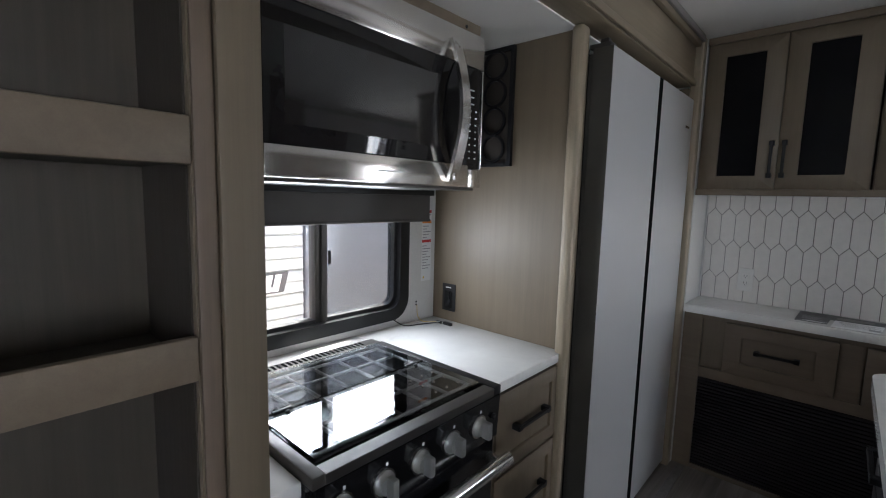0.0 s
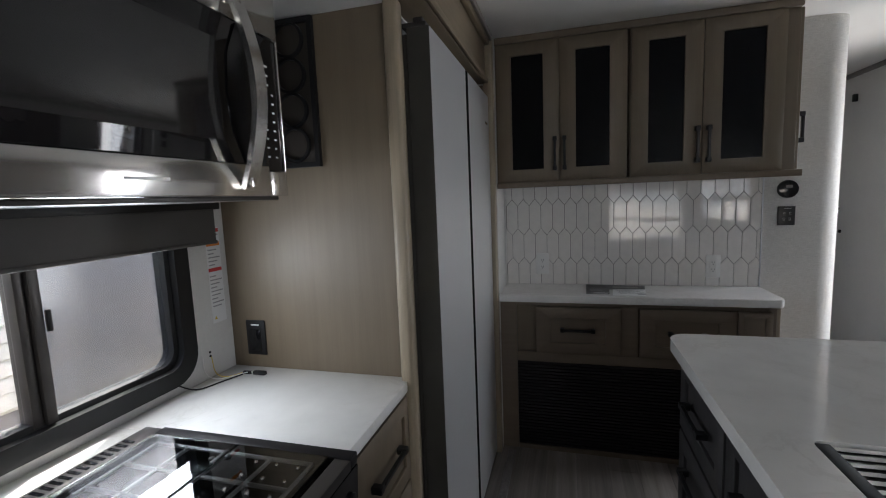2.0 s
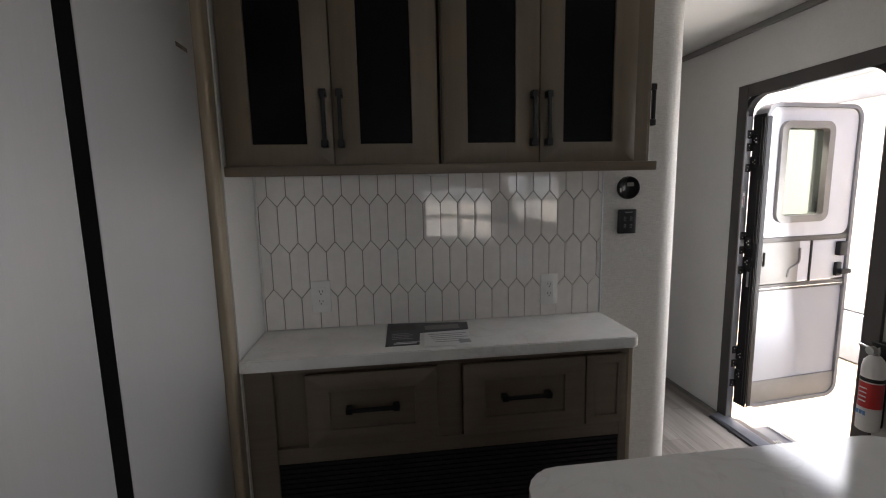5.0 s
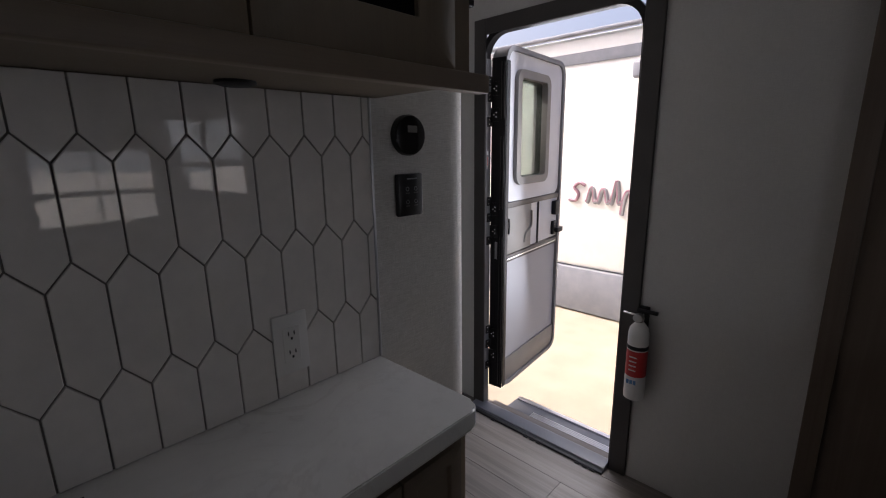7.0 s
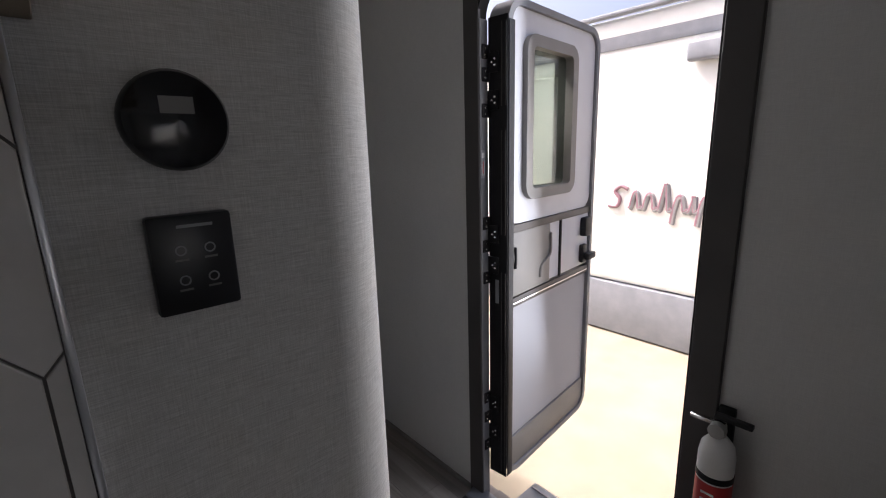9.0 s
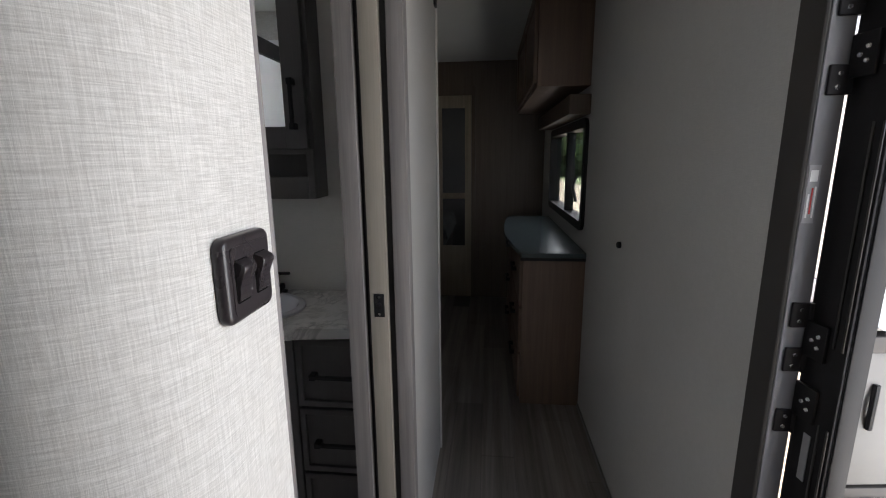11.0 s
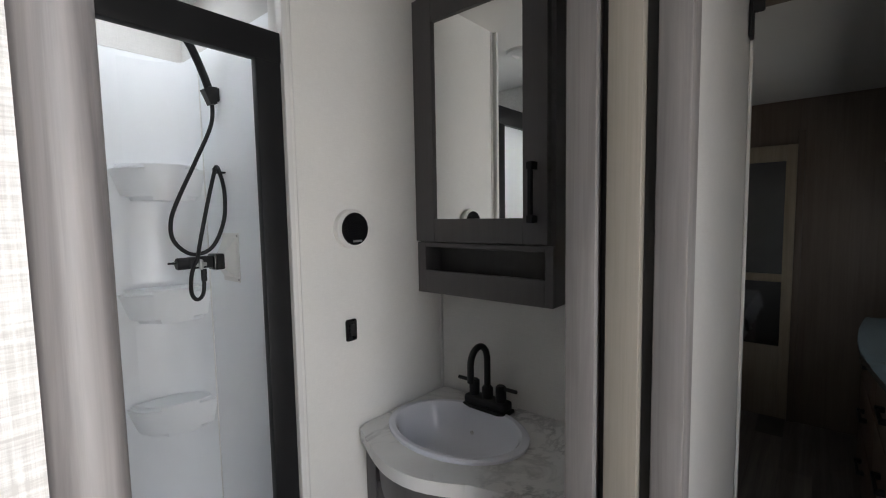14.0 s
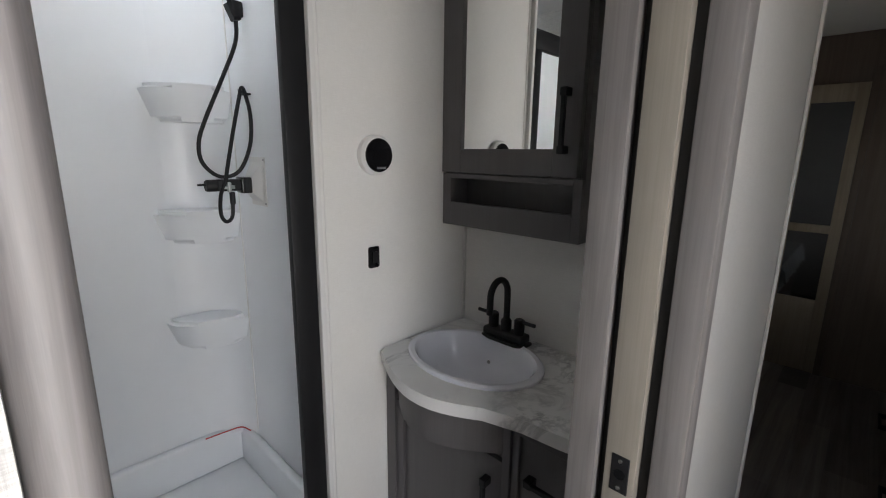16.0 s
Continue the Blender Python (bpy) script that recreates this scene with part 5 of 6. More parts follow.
part("hose_nut", lathe(bmesh.new(), [(0.0085, 0.0), (0.009, 0.004), (0.009, 0.04)], (HX, 3.4745, 1.335), "z", 12), BLACK, hs, "black hose nut")

# ---------- bath: wall fittings, medicine cabinet, vanity ----------
dsp = thing("tank_monitor", (0.68, 3.69, 1.5), "round white-rimmed black display on the bath wall", "display")
part("rim", lathe(bmesh.new(), [(0.056, 0), (0.056, 0.018), (0.05, 0.024), (0.0, 0.024)], (0.6755, 3.692, 1.5), "x", 40), PLASTIC_WHITE, dsp, "white rim")
part("screen", lathe(bmesh.new(), [(0.047, 0.024), (0.046, 0.0265), (0.0, 0.027)], (0.6755, 3.694, 1.5), "x", 40), BLACK_GLOSS, dsp, "black screen")
part("foot_bar", boxes(((0.7018, 0.7033), (3.684, 3.716), (1.462, 1.468))), KNOB, dsp)
rs = thing("rocker_switch", (0.68, 3.68, 1.2), "small black rocker switch on the bath wall", "switch")
part("plate", boxes(((0.6755, 0.683), (3.665, 3.703), (1.172, 1.236)), r=0.006), BLACK_GLOSS, rs)
part("rocker", boxes(((0.683, 0.688), (3.676, 3.694), (1.187, 1.222)), r=0.003), BLACK, rs)

mc = thing("medicine_cabinet", (0.92, 4.05, 1.28), "charcoal medicine cabinet with mirror door and open shelf", "cabinet")
CF = 3.992
for x, z in (((0.677, 0.69), (1.276, 2.255)), ((1.162, 1.175), (1.276, 2.255)), ((0.6902, 1.1618), (1.276, 1.335)), ((0.6902, 1.1618), (1.432, 2.255))):
    part("case_panel", boxes((x, (CF, 4.099), z), r=0.001, seg=1), CHARCOAL, mc)
part("back", boxes(((0.69, 1.162), (4.085, 4.0985), (1.3351, 1.4319))), CHARCOAL, mc)
part("shelf_frame", boxes(((0.677, 0.712), (CF - 0.014, CF - 0.0005), (1.276, 1.445)), ((1.15, 1.175), (CF - 0.014, CF - 0.0005), (1.276, 1.445)), ((0.7121, 1.1499), (CF - 0.014, CF - 0.0005), (1.276, 1.352)), ((0.7121, 1.1499), (CF - 0.014, CF - 0.0005), (1.43, 1.445)), r=0.001, seg=1), CHARCOAL, mc)
bm = boxes(((0.677, 0.757), (CF - 0.02, CF - 0.0005), (1.449, 2.225)), ((1.085, 1.16), (CF - 0.02, CF - 0.0005), (1.449, 2.225)), ((0.757, 1.085), (CF - 0.0196, CF - 0.0005), (1.449, 1.522)), ((0.757, 1.085), (CF - 0.0196, CF - 0.0005), (2.143, 2.225)), r=0.0012, seg=1)
md = part("door", bm, CHARCOAL, mc)
part("mirror", boxes(((0.7575, 1.0845), (CF - 0.0105, CF - 0.006), (1.5225, 2.1425))), MIRROR, md, "silvered mirror")
bar_handle(md, "y-", CF - 0.02, 1.121, 1.592, 0.165, True, BLACK, 0.03)

VT = 0.905
van = thing("vanity", (1.05, 3.9, 0), "charcoal bow-front bath vanity with door and drawers", "vanity")
part("body", boxes(((0.69, 1.434), (3.75, 4.098), (0.0, VT - 0.14)), ((0.69, 0.712), (3.73, 4.098), (VT - 0.14, VT - 0.036)), ((1.41, 1.434), (3.73, 4.098), (VT - 0.14, VT - 0.036)), ((1.15, 1.17), (3.75, 4.098), (VT - 0.14, VT - 0.036))), CHARCOAL, van)
part("side_stile", boxes(((0.678, 0.72), (3.725, 3.7495), (0.0, VT - 0.036)), r=0.001, seg=1), CHARCOAL, van)
part("mid_stile", boxes(((1.142, 1.165), (3.725, 3.7495), (0.0, VT - 0.036)), r=0.001, seg=1), CHARCOAL, van)
n = 14
bow = [(0.722 + 0.418 * i / n, 3.738 - 0.104 * math.sin(math.pi * i / n)) for i in range(n + 1)]
part("bowed_apron", prism(bmesh.new(), bow + [(1.14, 3.752), (0.722, 3.752)], "z", 0.757, VT - 0.037), CHARCOAL, van, "bowed charcoal apron")
d = shaker(van, "y-", 3.749, (0.70, 1.14), (0.09, 0.735), CHARCOAL, name="door", stile=0.055)
bar_handle(d, "y-", 3.73, 1.098, 0.585, 0.185, True, BLACK)
for z in ((0.625, 0.855), (0.385, 0.615), (0.12, 0.375)):
    d = shaker(van, "y-", 3.749, (1.168, 1.425), z, CHARCOAL, name="drawer_front", stile=0.02)
    bar_handle(d, "y-", 3.73, 1.30, (z[0] + z[1]) / 2, 0.16, False, BLACK)
front = [(0.677, 3.70)] + [(0.677 + 0.47 * i / 18, 3.70 - 0.088 * math.sin(math.pi * (i / 18) ** 1.15) - 0.005 * i / 18) for i in range(1, 18)] + [(1.17, 3.688), (1.21, 3.70), (1.26, 3.708), (1.434, 3.712)]
outline = front + [(1.434, 4.099), (0.677, 4.099)]
bm = bmesh.new()
SC = (0.92, 3.867)
k = 48
outer, inner = [], []
for i in range(k):
    a = 2 * math.pi * i / k
    ca, sa = math.cos(a), math.sin(a)
    inner.append((SC[0] + 0.2 * ca, SC[1] + 0.145 * sa))
    best = None
    for (x0, y0), (x1, y1) in zip(outline, outline[1:] + outline[:1]):
        ex, ey = x1 - x0, y1 - y0
        det = ca * -ey + sa * ex
        if abs(det) > 1e-9:
            t = ((x0 - SC[0]) * -ey + (y0 - SC[1]) * ex) / det
            s = (ca * (y0 - SC[1]) - sa * (x0 - SC[0])) / det
            if t > 0 and -1e-6 <= s <= 1 + 1e-6 and (best is None or t < best):
                best = t
    outer.append((SC[0] + best * ca, SC[1] + best * sa))
ring(bm, outer, inner, "z", VT - 0.035, VT)
part("top", bm, VANITY_TOP, van, "grey-veined marble-look top")
basin = thing("sink", (*SC, VT), "oval white drop-in bath sink", "sink")
prof = [(1.0, 0.0005), (1.0, 0.008), (0.97, 0.012), (0.90, 0.011), (0.86, 0.002), (0.83, -0.03), (0.75, -0.075), (0.55, -0.11), (0.25, -0.122), (0.1, -0.124)]
bm = bmesh.new()
rings = []
for s, h in prof:
    rings.append([bm.verts.new((SC[0] + 0.226 * s * math.cos(2 * math.pi * i / 48), SC[1] + 0.168 * s * math.sin(2 * math.pi * i / 48), VT + h)) for i in range(48)])
for p, q in zip(rings, rings[1:]):
    for i in range(48):
        bm.faces.new((p[i], p[(i + 1) % 48], q[(i + 1) % 48], q[i]))
bm.faces.new(rings[-1])
part("bowl", bm, CERAMIC, basin, "white oval bowl")
part("drain", lathe(bmesh.new(), [(0.02, 0), (0.02, 0.003), (0.008, 0.002)], (SC[0], SC[1] + 0.02, VT - 0.1235), "z", 20), CHROME, basin)
part("overflow", lathe(bmesh.new(), [(0.007, 0), (0.006, -0.002)], (SC[0] - 0.02, SC[1] + 0.105, VT - 0.06), "y", 14), CHROME, basin)
fau = thing("faucet", (0.918, 4.03, VT), "matt black two-handle bath faucet with high arched spout", "faucet")
FY = 4.035
part("base", boxes(((0.84, 0.996), (FY - 0.026, FY + 0.026), (VT + 0.012, VT + 0.04)), r=0.008, seg=3), BLACK, fau)
part("gasket", boxes(((0.835, 1.001), (FY - 0.03, FY + 0.03), (VT + 0.0005, VT + 0.012)), r=0.003), BLACK, fau)
part("spout", tube(bmesh.new(), [(0.918, FY, VT + 0.04), (0.918, FY, VT + 0.15)] + [(0.918, FY - 0.045 * (1 - math.cos(radians(a))), VT + 0.165 + 0.052 * math.sin(radians(a))) for a in range(10, 181, 10)] + [(0.918, FY - 0.09, VT + 0.115)], 0.0105, 14), BLACK, fau, "arched black spout")
part("spout_collar", lathe(bmesh.new(), [(0.018, 0.04), (0.018, 0.072), (0.012, 0.08)], (0.918, FY, VT), "z", 18), BLACK, fau)
for s in (-1, 1):
    x = 0.918 + s * 0.051
    h = part("handle", lathe(bmesh.new(), [(0.017, 0.04), (0.017, 0.085), (0.012, 0.09), (0.0, 0.09)], (x, FY, VT), "z", 18), BLACK, fau)
    part("lever", tube(bmesh.new(), [(x, FY, VT + 0.082), (x + s * 0.06, FY - 0.006, VT + 0.085)], 0.006, 10), BLACK, h)
vent = solo("ceiling_vent", lathe(bmesh.new(), [(0.075, 0), (0.07, -0.012), (0.045, -0.018), (0.04, -0.008), (0.0, -0.008)], (0.66, 3.245, CEIL - 0.0005), "z", 30), PLASTIC_WHITE, "round white ceiling light in the bath", "lamp")

# ---------- bedroom ----------
ds = thing("dresser", (2.1, 5.4, 0), "tan wood dresser with drawers under the bedroom window", "dresser")
part("body", boxes(((1.965, EAST - 0.001), (4.81, 6.3), (0.0, 0.885)), r=0.002), DRESSER_WOOD, ds)
for k in range(3):
    for y0, y1 in ((4.83, 5.56), (5.57, 6.28)):
        dd = part("drawer_front", boxes(((1.948, 1.9645), (y0, y1), (0.06 + 0.272 * k, 0.318 + 0.272 * k)), r=0.003), DRESSER_WOOD, ds)
        bar_handle(dd, "x-", 1.948, (y0 + y1) / 2, 0.2 + 0.272 * k, 0.16, False, BLACK)
bm = prism(bmesh.new(), [(EAST - 0.001, 4.80), (1.955, 4.80)] + [(1.955 - 0.07 * math.sin(math.pi * i / 16), 4.80 + 1.52 * i / 16) for i in range(1, 16)] + [(1.955, 6.32), (EAST - 0.001, 6.32)], "z", 0.886, 0.912)
part("top_edge", boxes(((1.95, EAST - 0.002), (4.796, 4.802), (0.87, 0.8855)), r=0.001, seg=1), BLACK, ds, "black edge strip below the top")
part("top", bm, DRESSER_TOP, ds, "dark bowed top, teal of the window's reflection in its colour")
bw = thing("window_2", (EAST, 5.55, 1.04), "black-framed bedroom window above the dresser", "window", "", "structure")
part("window_frame", ring(bmesh.new(), rrect(4.9, 6.23, 1.01, 1.61, 0.06, 6), rrect(4.95, 6.18, 1.06, 1.56, 0.035, 6), "x", EAST - 0.018, EAST + 0.065), BLACK, bw)
part("mullion", boxes(((EAST - 0.008, EAST + 0.05), (5.49, 5.52), (1.055, 1.565)), r=0.002), BLACK, bw)
wp = part("pane", boxes(((EAST + 0.03, EAST + 0.034), (4.948, 6.182), (1.055, 1.565))), BED_GLASS, bw)
part("crank", tube(bmesh.new(), [(EAST - 0.02, 5.06, 1.16), (EAST - 0.04, 5.06, 1.24), (EAST - 0.025, 5.06, 1.3)], 0.008, 8), BLACK, bw)
solo("valance_box", boxes(((EAST - 0.11, EAST - 0.002), (4.88, 6.28), (1.622, 1.72)), r=0.004), BROWN_PANEL, "dark brown window valance", "valance")
oc = thing("overhead_cabinet", (2.15, 5.5, 1.75), "tan wood overhead cabinet above the bedroom window", "cabinet")
part("body", boxes(((2.02, EAST - 0.001), (4.91, 6.4), (1.765, CEIL - 0.002)), r=0.002), DRESSER_WOOD, oc)
for y0, y1 in ((4.93, 5.64), (5.66, 6.38)):
    shaker(oc, "x-", 2.0195, (y0, y1), (1.785, CEIL - 0.03), DRESSER_WOOD)
cl = thing("closet_door", (1.3, BOW - 0.03, 0), "sliding closet door with smoked mirror panes in a cream frame", "door")
x1, CB = 1.61, (BOW - 0.03, BOW - 0.002)
bm = boxes(((x1 - 0.06, x1), CB, (0.04, 1.97)), ((1.265, 1.335), CB, (0.56, 1.86)), ((0.2, 0.26), CB, (0.04, 1.97)), ((0.26, x1 - 0.06), CB, (1.86, 1.97)), ((0.26, 1.265), CB, (1.02, 1.075)), ((1.335, x1 - 0.06), CB, (1.02, 1.075)), ((0.8, 0.87), CB, (0.56, 1.019)), ((0.8, 0.87), CB, (1.076, 1.859)), r=0.002)
part("door_frame", bm, TRIM, cl, "cream wood frame")
part("kick_panel", boxes(((0.26, x1 - 0.06), (BOW - 0.028, BOW - 0.002), (0.04, 0.559)), r=0.002), TRIM, cl, "cream lower panel")
for a, b in ((0.26, 0.8), (0.87, 1.265), (1.335, x1 - 0.06)):
    for z in ((0.56, 1.02), (1.075, 1.86)):
        part("mirror_pane", boxes(((a, b), (BOW - 0.018, BOW - 0.014), z)), SMOKED_MIRROR, cl, "smoked mirror pane")
solo("trim_bow", boxes(((x1 + 0.001, x1 + 0.04), (BOW - 0.02, BOW - 0.001), (0.0, 2.06)), r=0.003), BROWN_PANEL, "brown door casing", "trim", "structure")
bed = thing("bed", (0.4, 5.6, 0), "made bed with white fringed throw", "bed")
part("base", boxes(((-0.28, 1.27), (4.9, 6.35), (0.0, 0.38)), r=0.004), BROWN_PANEL, bed)
part("mattress", boxes(((-0.28, 1.29), (4.88, 6.36), (0.385, 0.66)), r=0.05, seg=4), LINEN, bed)
bm = bmesh.new()
rows = []
rnd = random.Random(4)
for i in range(24):
    y = 4.95 + 1.35 * i / 23
    w = 0.012 * math.sin(i * 1.7)
    rows.append([bm.verts.new(p) for p in ((0.2, y, 0.672), (1.07, y, 0.676 + 0.004 * math.sin(i)), (1.29, y, 0.67), (1.308 + w, y, 0.62), (1.32 + 1.6 * w, y, 0.5 + 0.03 * rnd.random()))])
for p, q in zip(rows, rows[1:]):
    for a in range(4):
        bm.faces.new((p[a], p[a + 1], q[a + 1], q[a]))
bmesh.ops.solidify(bm, geom=bm.faces[:], thickness=0.006)
part("throw", bm, LINEN, bed, "white hanging throw")
part("pillow", boxes(((-0.2, 0.3), (5.0, 5.6), (0.665, 0.8)), r=0.06, seg=4), LINEN, bed)

# ---------- windows behind the walk ----------
# window_4 is out of view, added to let more daylight in.
for nm, lab, axis, a, u0, u1, v0, v1 in (("window_3", "wide rear window", "y", REAR, 0.95, 2.22, 0.5, 1.46), ("window_4", "unseen added door-side window", "x", EAST, -2.6, -0.6, 0.95, 1.75)):
    w = thing(nm, to3(axis, a, (u0 + u1) / 2, v0), lab + " with a black frame", "window", "", "structure")
    s = 1 if axis == "x" else -1
    part("window_frame", ring(bmesh.new(), rrect(u0 - 0.02, u1 + 0.02, v0 - 0.02, v1 + 0.02, 0.05), rrect(u0 + 0.04, u1 - 0.04, v0 + 0.04, v1 - 0.04, 0.03), axis, a - s * 0.015, a + s * 0.075), BLACK, w)
    m = (u0 + u1) / 2
    bm = bmesh.new()
    prism(bm, [(m - 0.015, v0), (m + 0.015, v0), (m + 0.015, v1), (m - 0.015, v1)], axis, a, a + s * 0.05)
    part("mullion", bm, BLACK, w)
    # Bar added to break up the bright reflection in the tiles.
    bm = bmesh.new()
    h = v0 + 0.42 * (v1 - v0)
    prism(bm, [(u0, h - 0.03), (u1, h - 0.03), (u1, h + 0.03), (u0, h + 0.03)], axis, a + s * 0.002, a + s * 0.048)
    part("cross_bar", bm, BLACK, w)
    bm = bmesh.new()
    prism(bm, [(u0, v0), (u1, v0), (u1, v1), (u0, v1)], axis, a + s * 0.03, a + s * 0.034)
    part("pane", bm, CLEAR, w).visible_shadow = False

# ---------- outside ----------
trees = bmesh.new()
rt = random.Random(11)
for i in range(420):
    p = Vector((rt.uniform(-40, 60), rt.uniform(54, 60), -0.86 + rt.uniform(0.3, 6.5) * rt.uniform(0.5, 1)))
    bmesh.ops.create_icosphere(trees, subdivisions=1, radius=rt.uniform(0.7, 1.7), matrix=Matrix.Translation(p) @ Matrix.Diagonal((1.2, 1, rt.uniform(0.6, 1.0), 1)))
solo("far_trees", trees, GRASS, "dark green line of far trees", "trees", "stuff", False)
tr = thing("trailer", (7.3, 4.5, -0.86), "white travel trailer with grey skirt parked across the lot", "trailer")
part("body", boxes(((6.1, 8.4), (-2.0, 9.5), (-0.22, 2.75)), r=0.06, seg=3), SIDING, tr, "white body")
part("skirt", boxes(((6.06, 8.38), (-2.0, 9.5), (-0.84, -0.225)), r=0.01), SIDING_GREY, tr, "grey skirt")
part("roof_gutter", boxes(((6.02, 6.12), (-2.0, 9.5), (2.75, 2.79)), r=0.01), SIDING_GREY, tr, "thin grey roof-edge gutter")
part("stripe", boxes(((6.085, 6.0995), (-1.9, 9.4), (2.41, 2.55)), r=0.004), SIDING_GREY, tr, "grey roof-edge stripe")
part("awning", boxes(((5.98, 6.084), (-1.0, 4.06), (2.16, 2.35)), r=0.03, seg=3), SIDING_GREY, tr, "grey rolled awning end")
lg = part("logo_stroke", tube(bmesh.new(), curve_pts([(6.092, 4.6, 0.9), (6.092, 4.68, 0.93), (6.092, 4.75, 0.87), (6.092, 4.69, 0.79), (6.092, 4.72, 0.7), (6.092, 4.82, 0.7)], 5), 0.022, 8), INK_PLUM, tr, "plain plum and grey brush strokes of a painted logo")
y = 4.58
for w, up, down in ((0.13, 0.18, 0.0), (0.15, 0.17, 0.0), (0.13, 0.27, 0.0), (0.14, 0.16, 0.13), (0.07, 0.16, 0.0), (0.14, 0.16, 0.13), (0.12, 0.16, 0.0), (0.12, 0.16, 0.0)):
    ctrl = [(y, 0.69 - down), (y - 0.02, 0.72), (y - 0.03 - 0.12 * up, 0.69 + up * 0.9), (y - w * 0.62, 0.69 + up), (y - w * 0.8, 0.76), (y - w * 0.85, 0.7), (y - w - 0.02, 0.72)]
    part("logo_shade", tube(bmesh.new(), curve_pts([(6.099, u - 0.012, v - 0.012) for u, v in ctrl], 4), 0.028, 7), INK_GREY, lg, "grey shading stroke")
    part("logo_curve", tube(bmesh.new(), curve_pts([(6.09, u, v) for u, v in ctrl], 4), 0.019, 7), INK_PLUM, lg)
    y -= w + 0.02
t2 = thing("neighbour_trailer", (-5.2, 0.5, -0.86), "white corrugated travel trailer close to the kitchen window", "trailer")
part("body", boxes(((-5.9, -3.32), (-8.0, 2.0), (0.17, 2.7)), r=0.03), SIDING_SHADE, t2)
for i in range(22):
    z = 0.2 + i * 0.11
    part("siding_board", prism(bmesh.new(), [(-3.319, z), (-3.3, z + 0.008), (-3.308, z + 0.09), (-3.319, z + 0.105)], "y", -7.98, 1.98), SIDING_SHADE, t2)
part("grey_end", boxes(((-5.9, -3.26), (2.002, 4.4), (0.0, 2.5)), r=0.05, seg=3), SIDING_GREY, t2, "grey rounded front cap")
part("skirt", boxes(((-5.85, -3.36), (-7.9, 2.0), (-0.6, 0.168)), r=0.01), SIDING_GREY, t2, "grey underframe")
lgo = part("logo_band", prism(bmesh.new(), [(0.4, 0.54), (1.78, 0.56), (1.83, 0.745), (0.45, 0.725)], "x", -3.304, -3.295), LOGO_GREY, t2, "slanted grey logo band")
for i in range(7):
    y, z = 1.68 - i * 0.185, 0.566 - i * 0.0024
    for k in range(2):
        u = y - 0.068 + 0.083 * k
        part("logo_shape", prism(bmesh.new(), [(u - 0.03, z + 0.006), (u + 0.03, z + 0.006), (u + 0.068, z + 0.158), (u + 0.008, z + 0.158)], "x", -3.295, -3.291), SIDING, lgo, "white block shape")
    zz = z + (0.012, 0.07, 0.118)[i % 3]
    u = y - 0.02 + 0.25 * (zz - z)
    part("logo_shape", prism(bmesh.new(), [(u - 0.03, zz), (u + 0.04, zz), (u + 0.05, zz + 0.035), (u - 0.02, zz + 0.035)], "x", -3.295, -3.2915), SIDING, lgo)
part("marker_lamp", boxes(((-3.3, -3.26), (1.36, 1.45), (0.27, 0.32)), r=0.015), ORANGE, t2, "orange marker lamp")
solo("grass_strip", boxes(((9, 60), (9.6, 60), (-0.859, -0.84))), GRASS, "green grass beyond the lot", "grass", "stuff", False)

# ---------- pieces: floor planks and backsplash tiles ----------
PW, PL = 0.152, 1.22
planks = {}
for i in range(22):
    xa = -0.98 + i * PW
    off = (i * 0.37) % 1 * PL
    for j in range(-1, 9):
        ya, yb = REAR - off + j * PL, REAR - off + (j + 1) * PL
        ya, yb, xb = max(ya, REAR), min(yb, BOW), min(xa + PW, EAST)
        if yb - ya < 0.05 or xb - xa < 0.02:
            continue
        key = (round(yb - ya, 3), round(xb - xa, 3))
        if key not in planks:
            planks[key] = finish("plank", box(bmesh.new(), (0, xb - xa - 0.0012), (0, yb - ya - 0.0012), (-0.0038, 0), 0.0007, 1), FLOOR_MAT)
        ob = new("plank", planks[key])
        ob.location = (xa, ya, 0.03)
        ob.parent = floor

TW, TR, TP = 0.0672, 0.174, 0.0205


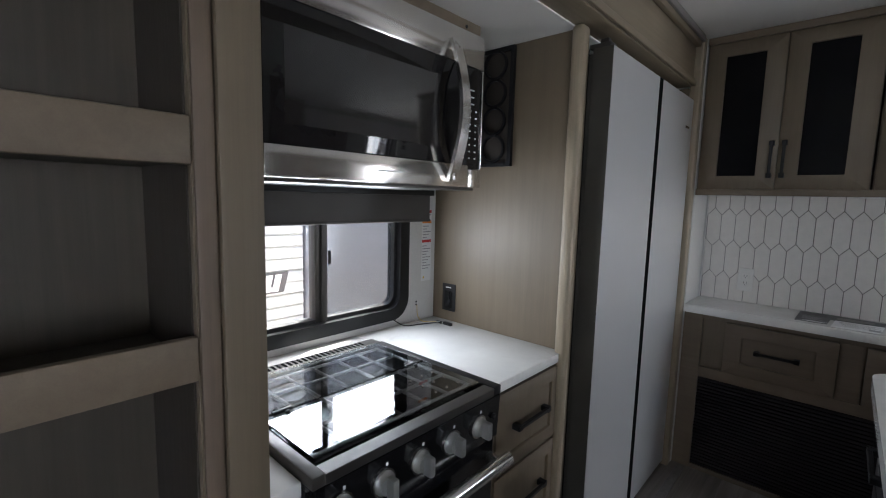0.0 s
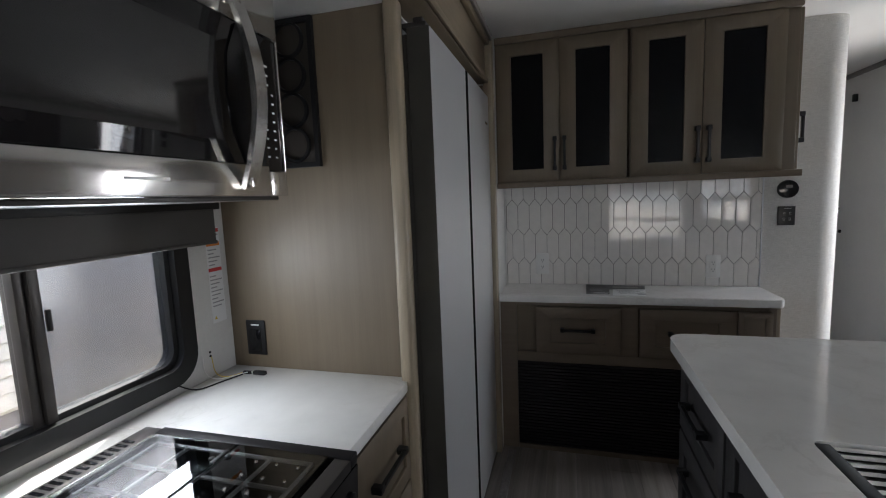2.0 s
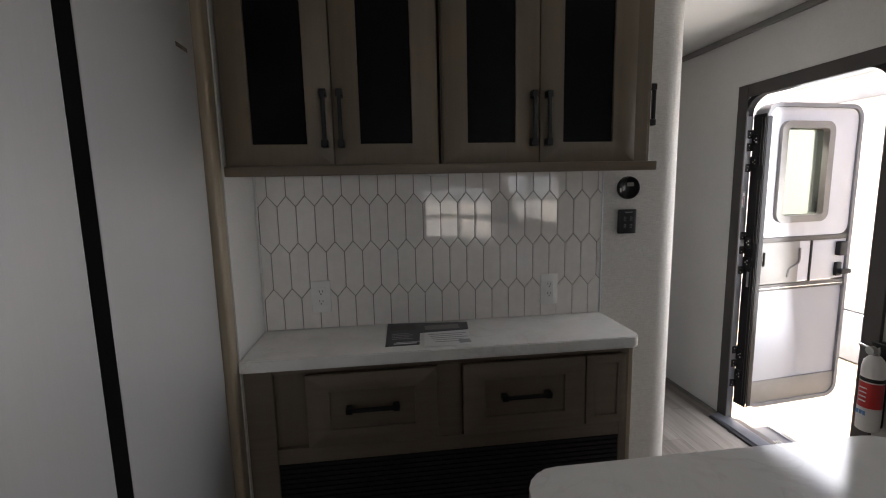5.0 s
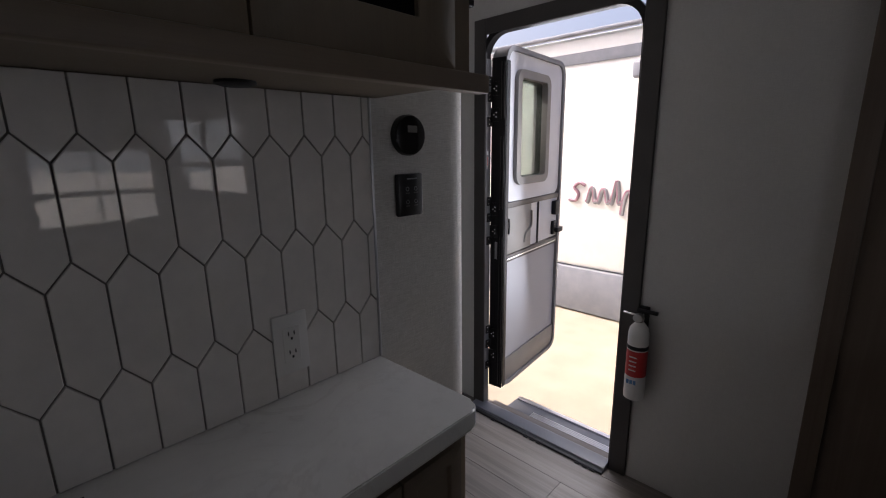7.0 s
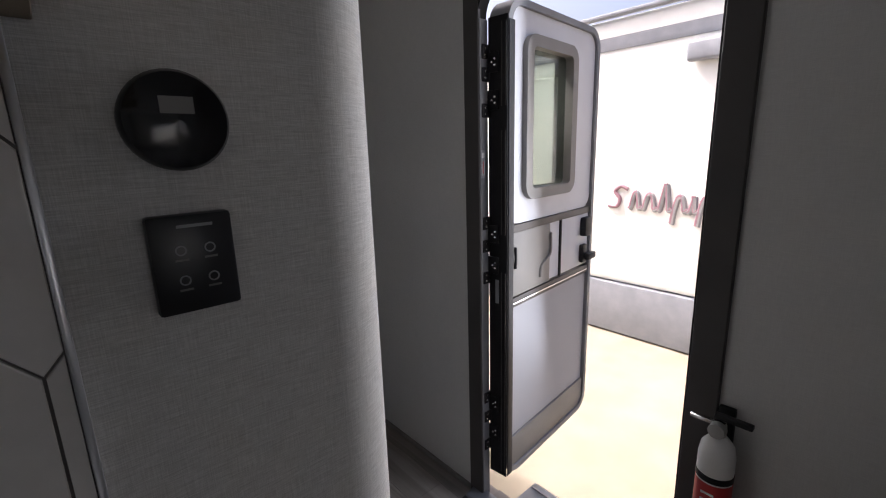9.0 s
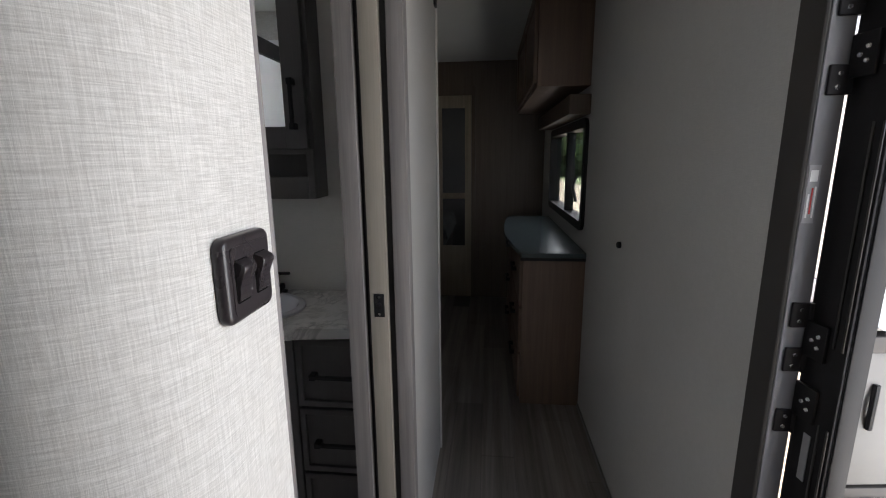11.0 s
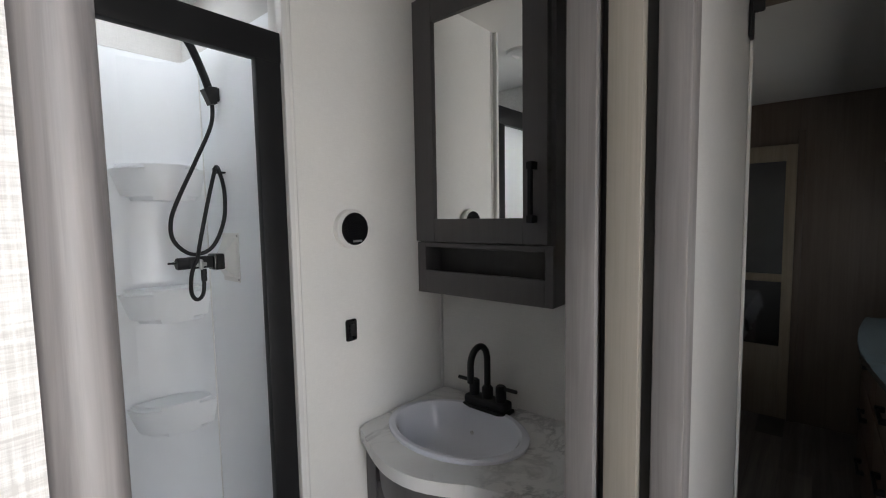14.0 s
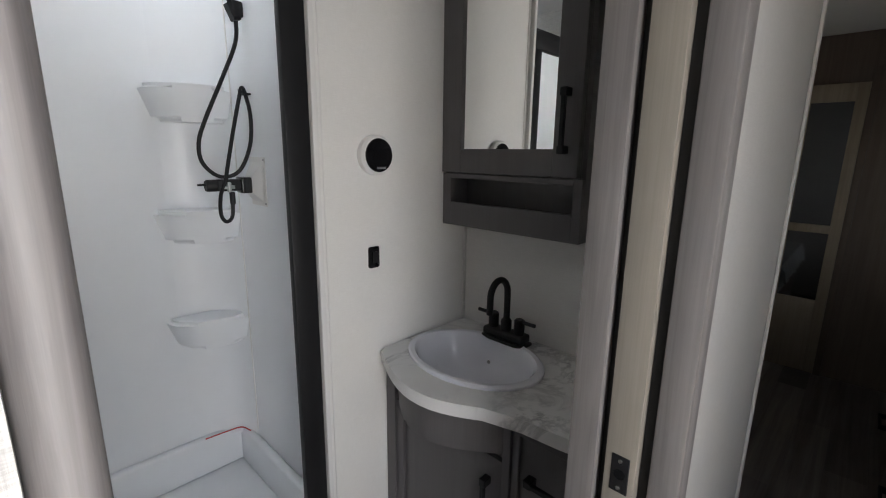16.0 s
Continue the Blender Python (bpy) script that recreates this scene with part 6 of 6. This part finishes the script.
def clip(poly, k, lim, keep_less):
    res = []
    for a, b in zip(poly, poly[1:] + poly[:1]):
        ia, ib = (a[k] <= lim, b[k] <= lim) if keep_less else (a[k] >= lim, b[k] >= lim)
        if ia:
            res.append(a)
        if ia != ib:
            t = (lim - a[k]) / (b[k] - a[k])
            res.append((a[0] + t * (b[0] - a[0]), a[1] + t * (b[1] - a[1])))
    return res


for row in range(4):
    zl, zh = 1.4135 - TR * row, 1.4135 - TR * (row - 1)
    for i in range(-2, 24):
        cx = 0.552 - 11 * TW + i * TW + (0 if row % 2 else TW / 2)
        g = 0.0013
        hw = TW / 2 - g
        poly = [(cx - hw, zl + TP - g * .4), (cx, zl - TP + 2.2 * g), (cx + hw, zl + TP - g * .4), (cx + hw, zh - TP + g * .4), (cx, zh + TP - 2.2 * g), (cx - hw, zh - TP + g * .4)]
        for kk, lim, less in ((0, -0.155, False), (0, 1.173, True), (1, B + 0.001, False), (1, 1.511, True)):
            poly = clip(poly, kk, lim, less) if len(poly) > 2 else []
        if len(poly) < 3 or max(p[0] for p in poly) - min(p[0] for p in poly) < 0.006 or max(p[1] for p in poly) - min(p[1] for p in poly) < 0.006:
            continue
        cu, cv = sum(p[0] for p in poly) / len(poly), sum(p[1] for p in poly) / len(poly)
        bm = bmesh.new()
        s1 = [bm.verts.new((u - cu, 0.006, v - cv)) for u, v in poly]
        s2 = [bm.verts.new((u - cu, 0.0012, v - cv)) for u, v in poly]
        s3 = [bm.verts.new(((u - cu) * 0.965, 0.0, (v - cv) * 0.985)) for u, v in poly]
        for p, q in ((s1, s2), (s2, s3)):
            for a in range(len(poly)):
                bm.faces.new((p[a], p[(a + 1) % len(poly)], q[(a + 1) % len(poly)], q[a]))
        bm.faces.new(s3)
        ob = new("tile", finish("tile", bm, TILE))
        ob.location = (cu, 2.6885, cv)
        ob.rotation_euler = (radians(random.uniform(-0.25, 0.25)), 0, radians(random.uniform(-0.25, 0.25)))
        ob.parent = splash
        ob.matrix_parent_inverse = splash.matrix_basis.inverted()
